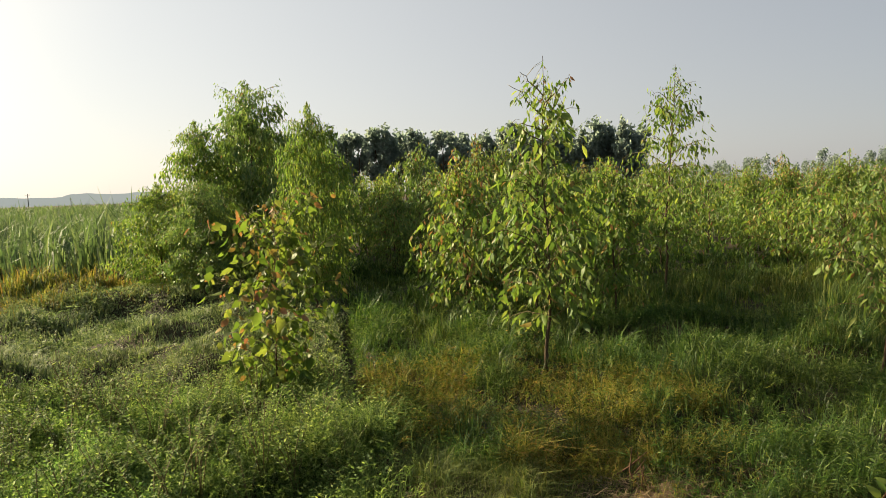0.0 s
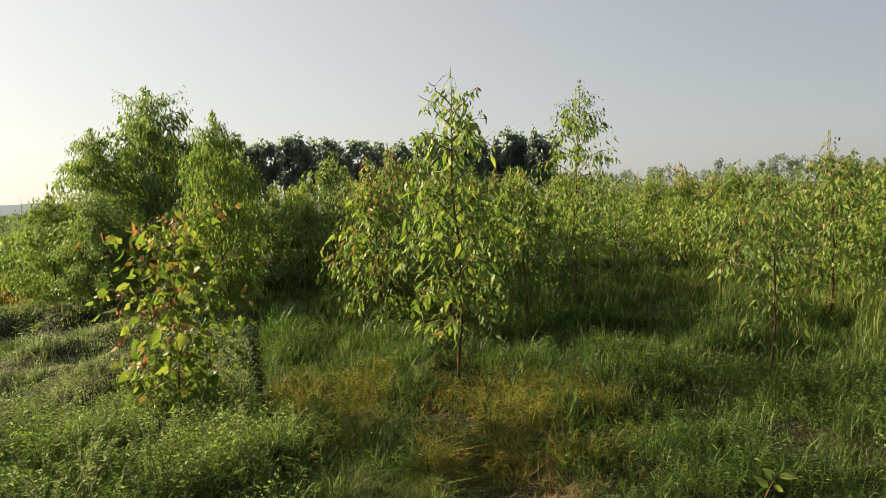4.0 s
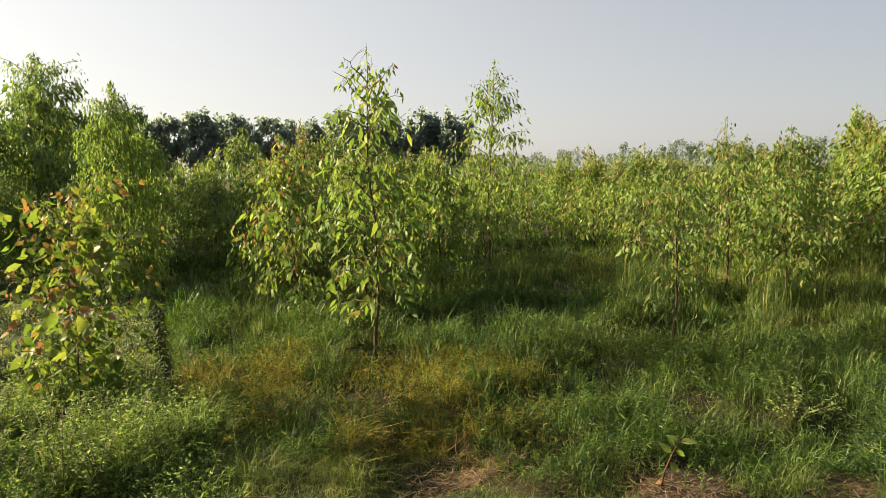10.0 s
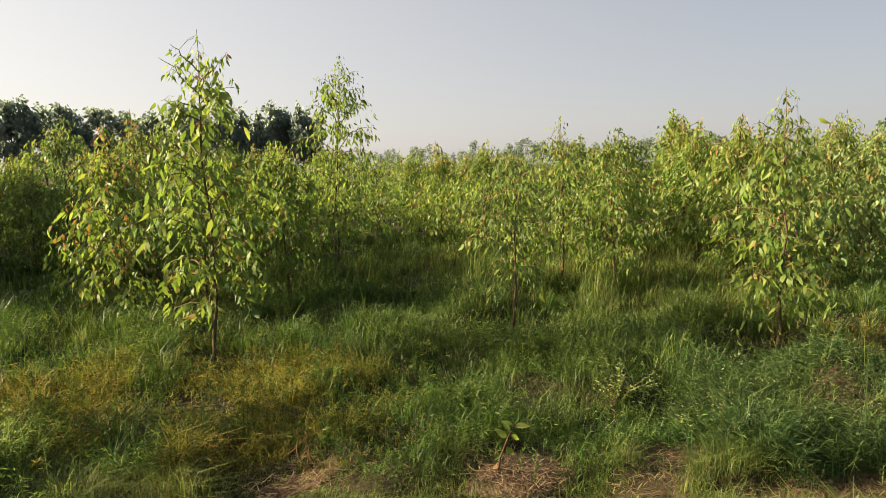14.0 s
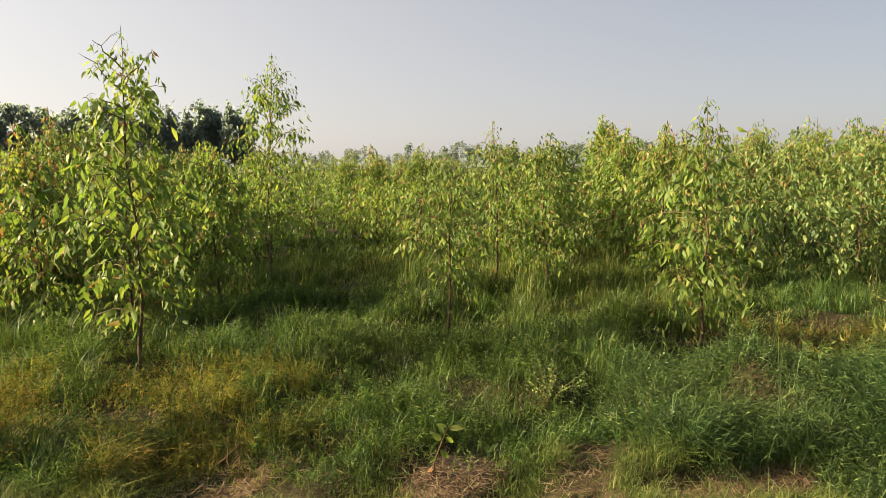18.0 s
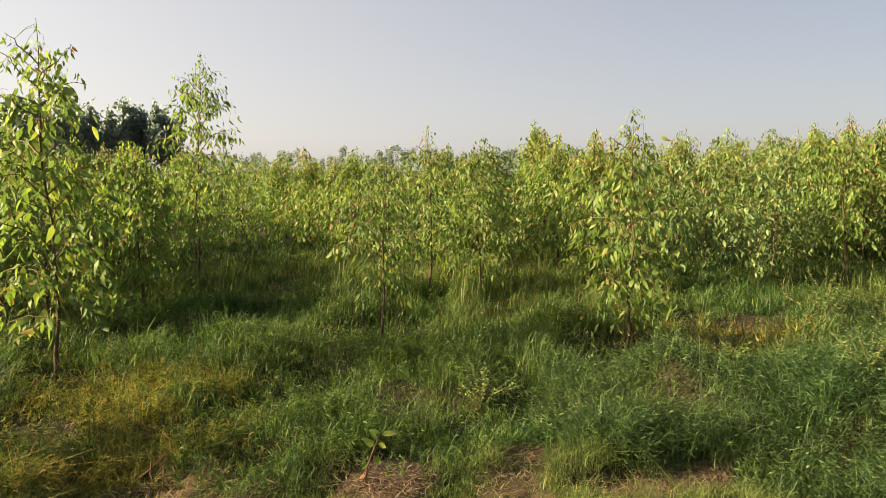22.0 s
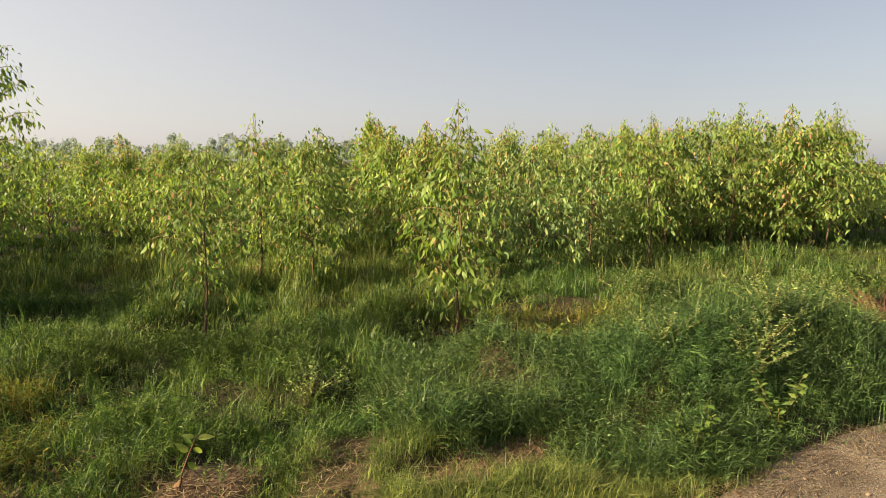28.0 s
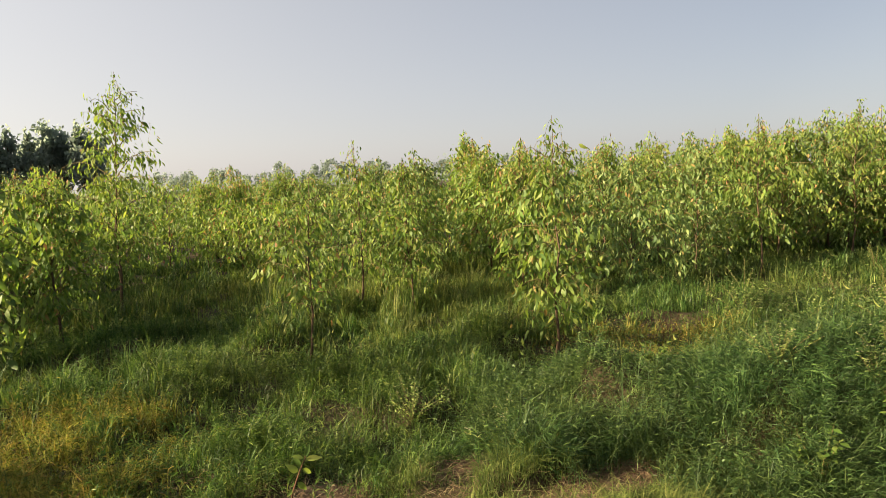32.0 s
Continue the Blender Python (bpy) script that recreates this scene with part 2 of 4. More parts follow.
# ---- mesh helpers ----
def sheet(name, verts, tris, mats, index=None, smooth=False):
    """A mesh from arrays of vertices and triangles."""
    me = bpy.data.meshes.new(name)
    v, f = np.asarray(verts, np.float32).reshape(-1, 3), np.asarray(tris, np.int32).reshape(-1, 3)
    me.vertices.add(len(v))
    me.vertices.foreach_set("co", v.ravel())
    me.loops.add(f.size)
    me.loops.foreach_set("vertex_index", f.ravel())
    me.polygons.add(len(f))
    me.polygons.foreach_set("loop_start", np.arange(0, f.size, 3, dtype=np.int32))
    for m in mats:
        me.materials.append(m)
    if index is not None:
        me.polygons.foreach_set("material_index", np.asarray(index, np.int32))
    if smooth:
        me.polygons.foreach_set("use_smooth", np.ones(len(f), bool))
    me.update(calc_edges=True)
    return me


def part(name, mesh, parent, label=""):
    ob = new(name, mesh)
    ob.parent = parent
    return tagged(ob, label)


def base(name, m, label, category, group="", kind=""):
    ob = new(name)
    ob.empty_display_size = 0.2
    ob.matrix_basis = m
    return tagged(ob, label, category, group, kind)


def unit(v):
    return v / np.maximum(np.linalg.norm(v, axis=-1, keepdims=True), 1e-9)


def tube(points, radii, sides=6):
    """Vertices and triangles of a tapered tube along points, closed at its end."""
    p = np.asarray(points, float)
    r = np.asarray(radii, float)
    d = unit(np.gradient(p, axis=0))
    a = unit(np.cross(d, np.where(np.abs(d[:, 2:3]) > 0.9, [[1.0, 0, 0]], [[0, 0, 1.0]])))
    b = np.cross(d, a)
    ang = np.arange(sides) * 2 * np.pi / sides
    ring = p[:, None] + r[:, None, None] * (np.cos(ang)[None, :, None] * a[:, None] + np.sin(ang)[None, :, None] * b[:, None])
    n = len(p)
    i = np.arange(n - 1)[:, None] * sides + np.arange(sides)[None]
    j = np.arange(n - 1)[:, None] * sides + (np.arange(sides)[None] + 1) % sides
    tris = np.concatenate([np.stack([i, j, j + sides], -1).reshape(-1, 3), np.stack([i, j + sides, i + sides], -1).reshape(-1, 3)])
    v = np.concatenate([ring.reshape(-1, 3), p[-1:]])
    cap = np.stack([(n - 1) * sides + np.arange(sides), (n - 1) * sides + (np.arange(sides) + 1) % sides, np.full(sides, n * sides)], -1)
    return v, np.concatenate([tris, cap])


def joined(pieces):
    vs, fs, at = [], [], 0
    for v, f in pieces:
        vs.append(v)
        fs.append(f + at)
        at += len(v)
    return np.concatenate(vs), np.concatenate(fs)


def leaf_batch(o, axis, side, length, width, fold=0.18, droop=0.12, widest=0.30):
    """Lance-shaped leaves, curved along their length and a little twisted, four triangles each, from o along axis."""
    n = np.cross(axis, side)
    l, w = length[:, None], width[:, None]
    a, b = o + axis * l * widest + n * l * droop * 0.35, o + axis * l * 0.66 + n * l * droop * 0.2
    v = np.stack([o, a - side * w / 2 + n * w * fold, a + side * w / 2 - n * w * fold * 0.4, b - side * w * 0.36 + n * w * fold * 0.4, b + side * w * 0.36,
                  o + axis * l - n * l * droop], 1)
    k = np.arange(len(o))[:, None, None] * 6
    f = k + np.array([[0, 2, 1], [1, 2, 4], [1, 4, 3], [3, 4, 5]])[None]
    return v.reshape(-1, 3), f.reshape(-1, 3)


def blade_batch(o, height, width, heading, lean, bend):
    """Grass blades, three triangles each: a lower strip and a bent tip."""
    c, s = np.cos(heading)[:, None], np.sin(heading)[:, None]
    out = np.concatenate([c, s, 0 * c], 1)
    side = np.concatenate([-s, c, 0 * c], 1) * width[:, None] / 2
    up = np.array([[0, 0, 1.0]])
    h = height[:, None]
    mid = o + up * h * 0.55 + out * h * (lean[:, None] * 0.55)
    tip = o + up * h * (1 - 0.45 * bend[:, None]) + out * h * (lean + bend)[:, None]
    v = np.stack([o - side, o + side, mid - side * 0.85, mid + side * 0.85, tip], 1)
    k = np.arange(len(o))[:, None, None] * 5
    f = k + np.array([[0, 1, 3], [0, 3, 2], [2, 3, 4]])[None]
    return v.reshape(-1, 3), f.reshape(-1, 3)


# ---- the lie of the land ----
rng = np.random.default_rng(7)
LATTICE = rng.random((256, 256))


def vnoise(x, y, scale, shift=0):
    """Smooth noise from 0 to 1 with lumps about scale metres wide."""
    x, y = np.asarray(x, float) / scale + 71.3 + shift, np.asarray(y, float) / scale + 39.7 + 2 * shift
    i, j = np.floor(x).astype(int), np.floor(y).astype(int)
    u, v = x - i, y - j
    u, v = u * u * (3 - 2 * u), v * v * (3 - 2 * v)
    g = lambda a, b: LATTICE[a % 256, b % 256]
    return (g(i, j) * (1 - u) + g(i + 1, j) * u) * (1 - v) + (g(i, j + 1) * (1 - u) + g(i + 1, j + 1) * u) * v


def line_distance(x, y, a, b):
    """Distance to the segment a-b in the plan."""
    a, b = np.array(a), np.array(b)
    d = b - a
    t = np.clip(((x - a[0]) * d[0] + (y - a[1]) * d[1]) / (d @ d), 0, 1)
    return np.hypot(x - a[0] - t * d[0], y - a[1] - t * d[1])


def smooth(e0, e1, x):
    t = np.clip((np.asarray(x, float) - e0) / (e1 - e0), 0, 1)
    return t * t * (3 - 2 * t)


def furrow_distance(x, y):
    d = np.minimum(line_distance(x, y, (-0.10, 4.6), (-0.27, 5.6)), line_distance(x, y, (-0.27, 5.6), (-0.48, 9.0)))
    return np.minimum(d, line_distance(x, y, (-0.48, 9.0), (-0.55, 11.5)))


def bank_distance(x, y):
    return np.minimum(line_distance(x, y, (4.12, 1.95), (4.62, 0.95)), line_distance(x, y, (4.62, 0.95), (5.9, 0.35)))


def track_side(x, y):
    """Metres past the edge of the dirt track, positive in the field."""
    return ((y - 0.50 + (x - 3.65) * 0.45) * 0.95 + 0.10 * (vnoise(x, y, 0.5, 9) - 0.5)) / 1.038


def bare_amount(x, y):
    """1 on the trodden patches beside the track and 0 off them."""
    x, y = np.asarray(x, float), np.asarray(y, float)
    b = 1 - smooth(0.16, 0.40, np.hypot((x - 2.20) / 1.25, y - 2.62))
    b = np.maximum(b, 1 - smooth(0.13, 0.27, np.hypot((x - 2.98) / 1.4, y - 2.28)))
    b = np.maximum(b, 1 - smooth(0.11, 0.27, line_distance(x, y, (2.86, 1.68), (3.40, 1.44)) + 0.16 * (vnoise(x, y, 0.2, 96) - 0.5)))
    b = np.maximum(b, 1 - smooth(0.08, 0.22, np.hypot((x - 2.58) / 1.5, y - 2.12)))
    b = np.maximum(b, (1 - smooth(0.10, 0.28, line_distance(x, y, (0.9, 3.15), (1.75, 3.25)))) * 0.6)
    b = np.maximum(b, (1 - smooth(0.75, 1.15, np.hypot((x - 6.40) / 1.20, (y - 2.85) / 0.72) + 1.3 * (vnoise(x, y, 0.24, 95) - 0.5))) * 0.72)
    return np.maximum(b * 0.86, 1 - smooth(-0.22, 0.14, track_side(x, y)))


def ground(x, y):
    x, y = np.asarray(x, float), np.asarray(y, float)
    far = 1 - smooth(25, 60, np.hypot(x, y))
    field = smooth(0.0, 0.8, track_side(x, y)) * far
    z = (0.07 * (vnoise(x, y, 1.7) - 0.5) + 0.09 * (vnoise(x, y, 0.45, 3) - 0.5) * (1 - smooth(7.0, 11.0, np.hypot(x, y)))) * field
    z = z + (0.16 * (smooth(0.35, 0.68, vnoise(x, y, 0.62, 33)) - 0.5) + 0.10 * (vnoise(x, y, 0.30, 37) - 0.5)) * field * (1 - bare_amount(x, y)) * smooth(0.15, 0.5, furrow_distance(x, y)) * (1 - smooth(6.0, 9.5, np.hypot(x, y))) * (0.35 + 0.65 * smooth(0.6, 1.2, np.hypot((x - 0.8) / 1.65, (y - 4.45) / 1.5)))
    left = smooth(0.3, 1.3, -0.35 - x) * smooth(4.6, 5.6, y) * far
    z = z + left * (0.56 * (vnoise(x, y, 1.15, 5) - 0.42) + 0.16 * (vnoise(x, y, 0.5, 15) - 0.5))
    z = z + (0.34 + 0.22 * (vnoise(x, y, 0.42, 71) - 0.5)) * np.exp(-(bank_distance(x, y) / 0.52) ** 2)
    z = z - 0.14 * np.exp(-(furrow_distance(x, y) / 0.11) ** 2) * far
    z = z - 0.07 * (1 - smooth(0.5, 1.1, np.hypot((x - 6.40) / 1.20, (y - 2.85) / 0.72)))
    return z + 0.008 * (vnoise(x, y, 0.12, 4) - 0.5) * far


def grid_line(start, end, step=0.06, grow=1.16, rings=60):
    """Even steps over the near field, widening to the horizon on both sides."""
    out = np.cumsum(step * grow ** np.arange(1, rings + 1))
    return np.concatenate([start - out[::-1], np.arange(start, end, step), end + out])


line_x, line_y = grid_line(-4.5, 8.5), grid_line(-0.5, 10.0)
gx, gy = np.meshgrid(line_x, line_y, indexing="ij")
gz = ground(gx, gy)
nx, ny = gx.shape
k = np.arange(nx - 1)[:, None] * ny + np.arange(ny - 1)[None]
soil_tris = np.concatenate([np.stack([k, k + ny, k + ny + 1], -1).reshape(-1, 3), np.stack([k, k + ny + 1, k + 1], -1).reshape(-1, 3)])
tagged(new("ground", sheet("ground", np.stack([gx, gy, gz], -1), soil_tris, [M_SOIL], smooth=True)),
       "field soil darkened for the shade under grass, reaching the horizon", "ground", kind="structure")

# the dirt track on which the view stands
tx, ts = np.meshgrid(np.linspace(-40, 60, 500), np.linspace(0, 1, 30), indexing="ij")
edge = 0.50 - (tx - 3.65) * 0.45
ragged = 0.22 * (vnoise(tx, 0 * tx, 0.7, 2) - 0.4)
ty = edge + ragged * (1 - ts) - ts * 3.5
lift = 0.012 + 0.02 * np.sin(np.pi * ts) + 0.03 * (vnoise(tx, ty, 0.5, 8) - 0.5) * np.sin(np.pi * ts)
lift = np.where((ts < 0.01) | (ts > 0.99), -0.02, lift)
k = np.arange(499)[:, None] * 30 + np.arange(29)[None]
track_tris = np.concatenate([np.stack([k, k + 31, k + 30], -1).reshape(-1, 3), np.stack([k, k + 1, k + 31], -1).reshape(-1, 3)])
tagged(new("road", sheet("road", np.stack([tx, ty, ground(tx, ty) + lift], -1), track_tris, [M_TRACK], smooth=True)),
       "pale sandy dirt track with a ragged grassy edge", "track", kind="structure")


def earth_patch(cx, cy, rx, ry, turn, seed):
    """A trodden patch of bare earth: a low irregular disc draped on the ground."""
    a = np.linspace(0, 2 * np.pi, 40, endpoint=False)
    rad = 0.75 + 0.5 * vnoise(np.cos(a) * 2 + seed * 5, np.sin(a) * 2, 0.8)
    rings = np.linspace(0, 1, 9)
    px = rings[:, None] * rad * np.cos(a) * rx
    py = rings[:, None] * rad * np.sin(a) * ry
    c, s = math.cos(turn), math.sin(turn)
    x, y = cx + px * c - py * s, cy + px * s + py * c
    z = ground(x, y) + np.where(rings > 0.99, -0.02, 0.008 + 0.014 * vnoise(x.ravel(), y.ravel(), 0.07).reshape(x.shape).mean() * (1 - rings))[:, None] + 0.016 * (vnoise(x, y, 0.06) - 0.3) * (1 - rings[:, None])
    k = (np.arange(8)[:, None] * 40 + np.arange(40)[None])
    q = (np.arange(8)[:, None] * 40 + (np.arange(40)[None] + 1) % 40)
    f = np.concatenate([np.stack([k, k + 40, q + 40], -1).reshape(-1, 3), np.stack([k, q + 40, q], -1).reshape(-1, 3)])
    ob = new("ground_bare_patch", sheet("ground_bare_patch", np.stack([x, y, z], -1), f, [M_BARE], smooth=True))
    return tagged(ob, "trodden patch of bare reddish-brown earth in the grass", "ground", kind="structure")


earth_patch(2.22, 2.60, 0.36, 0.22, 0.2, 1)
earth_patch(3.02, 2.36, 0.26, 0.12, -0.4, 2)
earth_patch(3.26, 1.58, 0.46, 0.17, -0.22, 3)
earth_patch(1.35, 3.20, 0.36, 0.10, 0.1, 4)


# ---- gum trees ----
def tree_shape(height, spread, clear, branches, leaves, leaf_len, seed, young=0.12, slim=0.30, droop=1.0, lean=(0.0, 0.0), leaf_wide=0.30):
    """A young gum: trunk line, branch lines, and leaf arrays (place, axis, side, length, width, young or not)."""
    g = np.random.default_rng(seed)
    zs = np.linspace(0, 1, 12)
    wob = np.cumsum(g.normal(0, 0.006, (12, 2)), 0) * height
    trunk = np.stack([wob[:, 0] + lean[0] * zs, wob[:, 1] + lean[1] * zs, zs * height], -1)
    trunk[0, :2] = 0
    at = lambda z: np.array([np.interp(z, trunk[:, 2], trunk[:, 0]), np.interp(z, trunk[:, 2], trunk[:, 1]), z])
    lines, spots = [], []
    for n in range(branches):
        s = (n + g.random() * 0.8) / branches
        z = height * (clear + (0.91 - clear) * s)
        turn = n * 2.39996 + g.normal(0, 0.35)
        full = 0.72 + 0.28 * s / 0.32 if s < 0.32 else 1.0 - (s - 0.32) / 0.68 * (1 - slim)
        reach = spread / 2 * full * g.uniform(0.60, 1.18)
        rise = g.uniform(0.8, 1.25) + 0.25 * s
        q = np.linspace(0, 1, 7)[:, None]
        out = np.array([math.cos(turn), math.sin(turn), 0.0])
        line = at(z * 0.97) + out * reach * q + np.array([0, 0, 1.0]) * reach * (rise * q - droop * (0.70 + 0.25 * (1 - s)) * q ** 2)
        line = line + np.cumsum(g.normal(0, 0.014, (7, 3)), 0) * (q > 0)
        lines.append(line)
        many = max(3, int(leaves / branches * max(full, 0.55) * g.uniform(0.8, 1.2)))
        t = g.beta(1.6, 1.0, many)
        p = np.stack([np.interp(t, q[:, 0], line[:, c]) for c in range(3)], -1)
        p = p + g.normal(0, 0.035 + 0.045 * reach, (many, 3)) * [1, 1, 0.9]
        p[:, 2] -= np.abs(g.normal(0, 0.10 * droop, many)) * t
        spots.append(np.concatenate([p, t[:, None], np.full((many, 1), s)], 1))
    many = max(6, leaves // 14)
    q = g.random(many) ** 0.7
    z = height * (1 - 0.24 * q)
    p = np.stack([at(a) for a in z]) + g.normal(0, 1, (many, 3)) * (0.02 + 0.085 * spread * q)[:, None] * [1, 1, 0.3]
    spots.append(np.concatenate([p, np.ones((many, 1)), np.ones((many, 1))], 1))
    sp = np.concatenate(spots)
    n = len(sp)
    turn = g.uniform(0, 2 * np.pi, n)
    away = unit(sp[:, :3] * [1, 1, 0] + 1e-4)
    hang = np.stack([np.cos(turn), np.sin(turn), 0 * turn], -1) * 0.50 + away * 0.25 + np.array([0, 0, -1.0]) * g.uniform(0.3, 1.6, (n, 1)) * droop
    axis = unit(hang)
    side = unit(np.cross(axis, g.normal(0, 1, (n, 3)) + np.array([0, 0, 0.7 if droop < 0.7 else 0.0])))
    length = leaf_len * g.uniform(0.5, 1.2, n) * (1 - 0.35 * (sp[:, 4] > 0.9))
    width = length * leaf_wide * g.uniform(0.75, 1.25, n)
    is_young = (g.random(n) < young * (0.35 + 1.3 * sp[:, 3] ** 3 * (0.4 + sp[:, 4])))
    length, width = np.where(is_young, length * 0.75, length), np.where(is_young, width * 0.75, width)
    return trunk, lines, (sp[:, :3], axis, side, length, width, is_young)


def trunk_mesh(trunk, radius):
    q = np.linspace(0, 1, len(trunk))
    r = radius * (1.25 * np.exp(-q * 14) * 0.35 + 1 - 0.88 * q)
    pts = trunk.copy()
    pts[0, 2] -= 0.08
    return tube(pts, r, 8)


def twig_lines(lines, leafset, every=7):
    """A fine twig to every so many leaves, from the nearest branch."""
    nodes = np.concatenate(lines)
    tw = []
    for o in leafset[0][::every]:
        a = nodes[np.argmin(((nodes - o) ** 2).sum(-1))]
        mid = (a + o) / 2 + [0, 0, 0.02]
        tw.append(tube([a, mid, o], [0.0022, 0.0016, 0.001], 3))
    return tw


def gum_prototype(height, spread, clear, branches, leaves, leaf_len, seed, young, radius, leafy, single=8, **more):
    """The meshes of a gum whose crown stays one part: trunk, its thickest branches, the finer wood and the leaves."""
    trunk, lines, ls = tree_shape(height, spread, clear, branches, leaves, leaf_len, seed, young, **more)
    tv, tf = trunk_mesh(trunk, radius)
    wood = [tube(l, np.linspace(0.008, 0.0022, len(l)), 4) for l in lines]
    limbs = [("branch", sheet("branch", v, f, [M_STEM])) for v, f in wood[:single]]
    bv, bf = joined(wood[single:] + twig_lines(lines, ls, 110))
    cv, cf = leaf_batch(*ls[:5])
    idx = np.repeat(ls[5].astype(int), 4)
    return [("trunk", sheet("trunk", tv, tf, [M_BARK], smooth=True)), *limbs, ("twig_work", sheet("twig_work", bv, bf, [M_STEM])),
            ("crown", sheet("crown", cv, cf, [leafy, M_YOUNG], idx))]


def gum_tree(meshes, m, label, group=""):
    ob = base("gum_tree", m, label, "tree", group)
    for name, me in meshes:
        tagged(part(name, me, ob), kind="stuff" if name in ("crown", "twig_work") else "")
    return ob


def leaf_mesh(name, mat, wide, curl):
    """A single detailed leaf one metre long along x: two rounded halves folded on the rib, with a stalk."""
    xs = np.array([0.0, 0.10, 0.28, 0.50, 0.72, 0.88, 1.0])
    ws = np.array([0.012, 0.018, 0.40, 0.50, 0.36, 0.16, 0.0]) * wide
    zs = -curl * xs ** 2
    v, f = [], []
    for x, w, z in zip(xs, ws, zs):
        v += [(x, -w, z + w * 0.30), (x, 0, z), (x, w, z + w * 0.30)]
    for i in range(6):
        a = 3 * i
        for j in (0, 1):
            f += [(a + j, a + 3 + j, a + 4 + j), (a + j, a + 4 + j, a + 1 + j)]
    return sheet(name, v, f, [mat], smooth=True)


LEAVES = [leaf_mesh("leaf", M_LEAF_ONE, w, c) for w, c in ((0.34, 0.10), (0.42, 0.22), (0.28, 0.30))]
BROAD = [leaf_mesh("leaf", M_SAPLING_ONE, w, c) for w, c in ((0.56, 0.08), (0.64, 0.18), (0.50, 0.25))]
LEAVES_YOUNG = [leaf_mesh("leaf", M_YOUNG_ONE, w, c) for w, c in ((0.34, 0.12), (0.44, 0.25))]
BROAD_YOUNG = [leaf_mesh("leaf", M_YOUNG_ONE, w, c) for w, c in ((0.54, 0.12), (0.60, 0.25))]
LEAF_YELLOW = leaf_mesh("leaf", M_YELLOW, 0.42, 0.3)


def near_gum(x, y, label, singles, radius, leafy=None, broad=False, yellow=0.0, **shape):
    """A gum near the track: every branch a part, the first leaves single parts and the rest one crown."""
    trunk, lines, ls = tree_shape(**shape)
    ob = base("gum_tree", pose(x, y, float(ground(x, y))), label, "tree")
    part("trunk", sheet("trunk", *trunk_mesh(trunk, radius), [M_BARK], smooth=True), ob, "slender brown trunk")
    limbs = [part("branch", sheet("branch", *tube(l, np.linspace(0.35 * radius + 0.001, 0.0018, len(l)), 5), [M_STEM], smooth=True), ob) for l in lines]
    nodes, owner = np.concatenate(lines), np.repeat(np.arange(len(lines)), [len(l) for l in lines])
    tagged(part("twig_work", sheet("twig_work", *joined(twig_lines(lines, ls, 3)), [M_STEM]), ob), kind="stuff")
    g = np.random.default_rng(shape["seed"] + 50)
    n = len(ls[0])
    order = g.permutation(n)
    for i in order[:singles]:
        o, ax, sd, ln, wd, yg = (a[i] for a in ls)
        if g.random() < yellow and o[2] < shape["height"] * 0.45:
            me = LEAF_YELLOW
        elif yg:
            me = (BROAD_YOUNG if broad else LEAVES_YOUNG)[g.integers(2)]
        else:
            me = (BROAD if broad else LEAVES)[g.integers(3)]
        lf = part("leaf", me, limbs[owner[np.argmin(((nodes - o) ** 2).sum(-1))]])
        nn = np.cross(ax, sd)
        lf.matrix_basis = Matrix(((ax[0], sd[0], nn[0], o[0]), (ax[1], sd[1], nn[1], o[1]), (ax[2], sd[2], nn[2], o[2]), (0, 0, 0, 1))) @ Matrix.Diagonal((ln, ln, ln, 1))
    rest = order[singles:]
    if len(rest):
        v, f = leaf_batch(*(a[rest] for a in ls[:5]))
        tagged(part("crown", sheet("crown", v, f, [leafy or M_LEAF, M_YOUNG], np.repeat(ls[5][rest].astype(int), 4)), ob), kind="stuff")
    return ob


near_gum(-0.80, 5.05, "small gum sapling with broad green and coral-red leaves", 300, 0.008, broad=True, leafy=M_SAPLING,
         height=1.50, spread=1.12, clear=0.06, branches=38, leaves=1000, leaf_len=0.104, seed=11, young=0.24, slim=0.50, droop=0.60, leaf_wide=0.48)
near_gum(1.38, 5.55, "tall slender gum tree with hanging bright green leaves", 300, 0.0155, yellow=0.05, lean=(0.05, 0.0),
         height=2.66, spread=1.16, clear=0.17, branches=42, leaves=1480, leaf_len=0.122, seed=12, young=0.03, slim=0.42, droop=0.90)
near_gum(3.70, 4.64, "small gum tree with a bare dark lower trunk", 300, 0.012,
         height=1.62, spread=1.05, clear=0.28, branches=24, leaves=850, leaf_len=0.092, seed=13, young=0.07, slim=0.35)
near_gum(5.40, 3.22, "gum tree with pale green leaves down to its base", 300, 0.014, yellow=0.04,
         height=2.18, spread=1.15, clear=0.12, branches=30, leaves=1500, leaf_len=0.104, seed=14, young=0.05, slim=0.30)
near_gum(3.98, 9.05, "tall thin gum tree with an airy hanging top", 240, 0.018, lean=(0.20, -0.08),
         height=3.20, spread=1.50, clear=0.20, branches=42, leaves=2300, leaf_len=0.104, seed=15, young=0.02, slim=0.46)
near_gum(5.55, 6.00, "gum tree with reddish young leaves and an open tip", 200, 0.014,
         height=2.12, spread=1.15, clear=0.22, branches=26, leaves=1350, leaf_len=0.092, seed=16, young=0.10, slim=0.30)

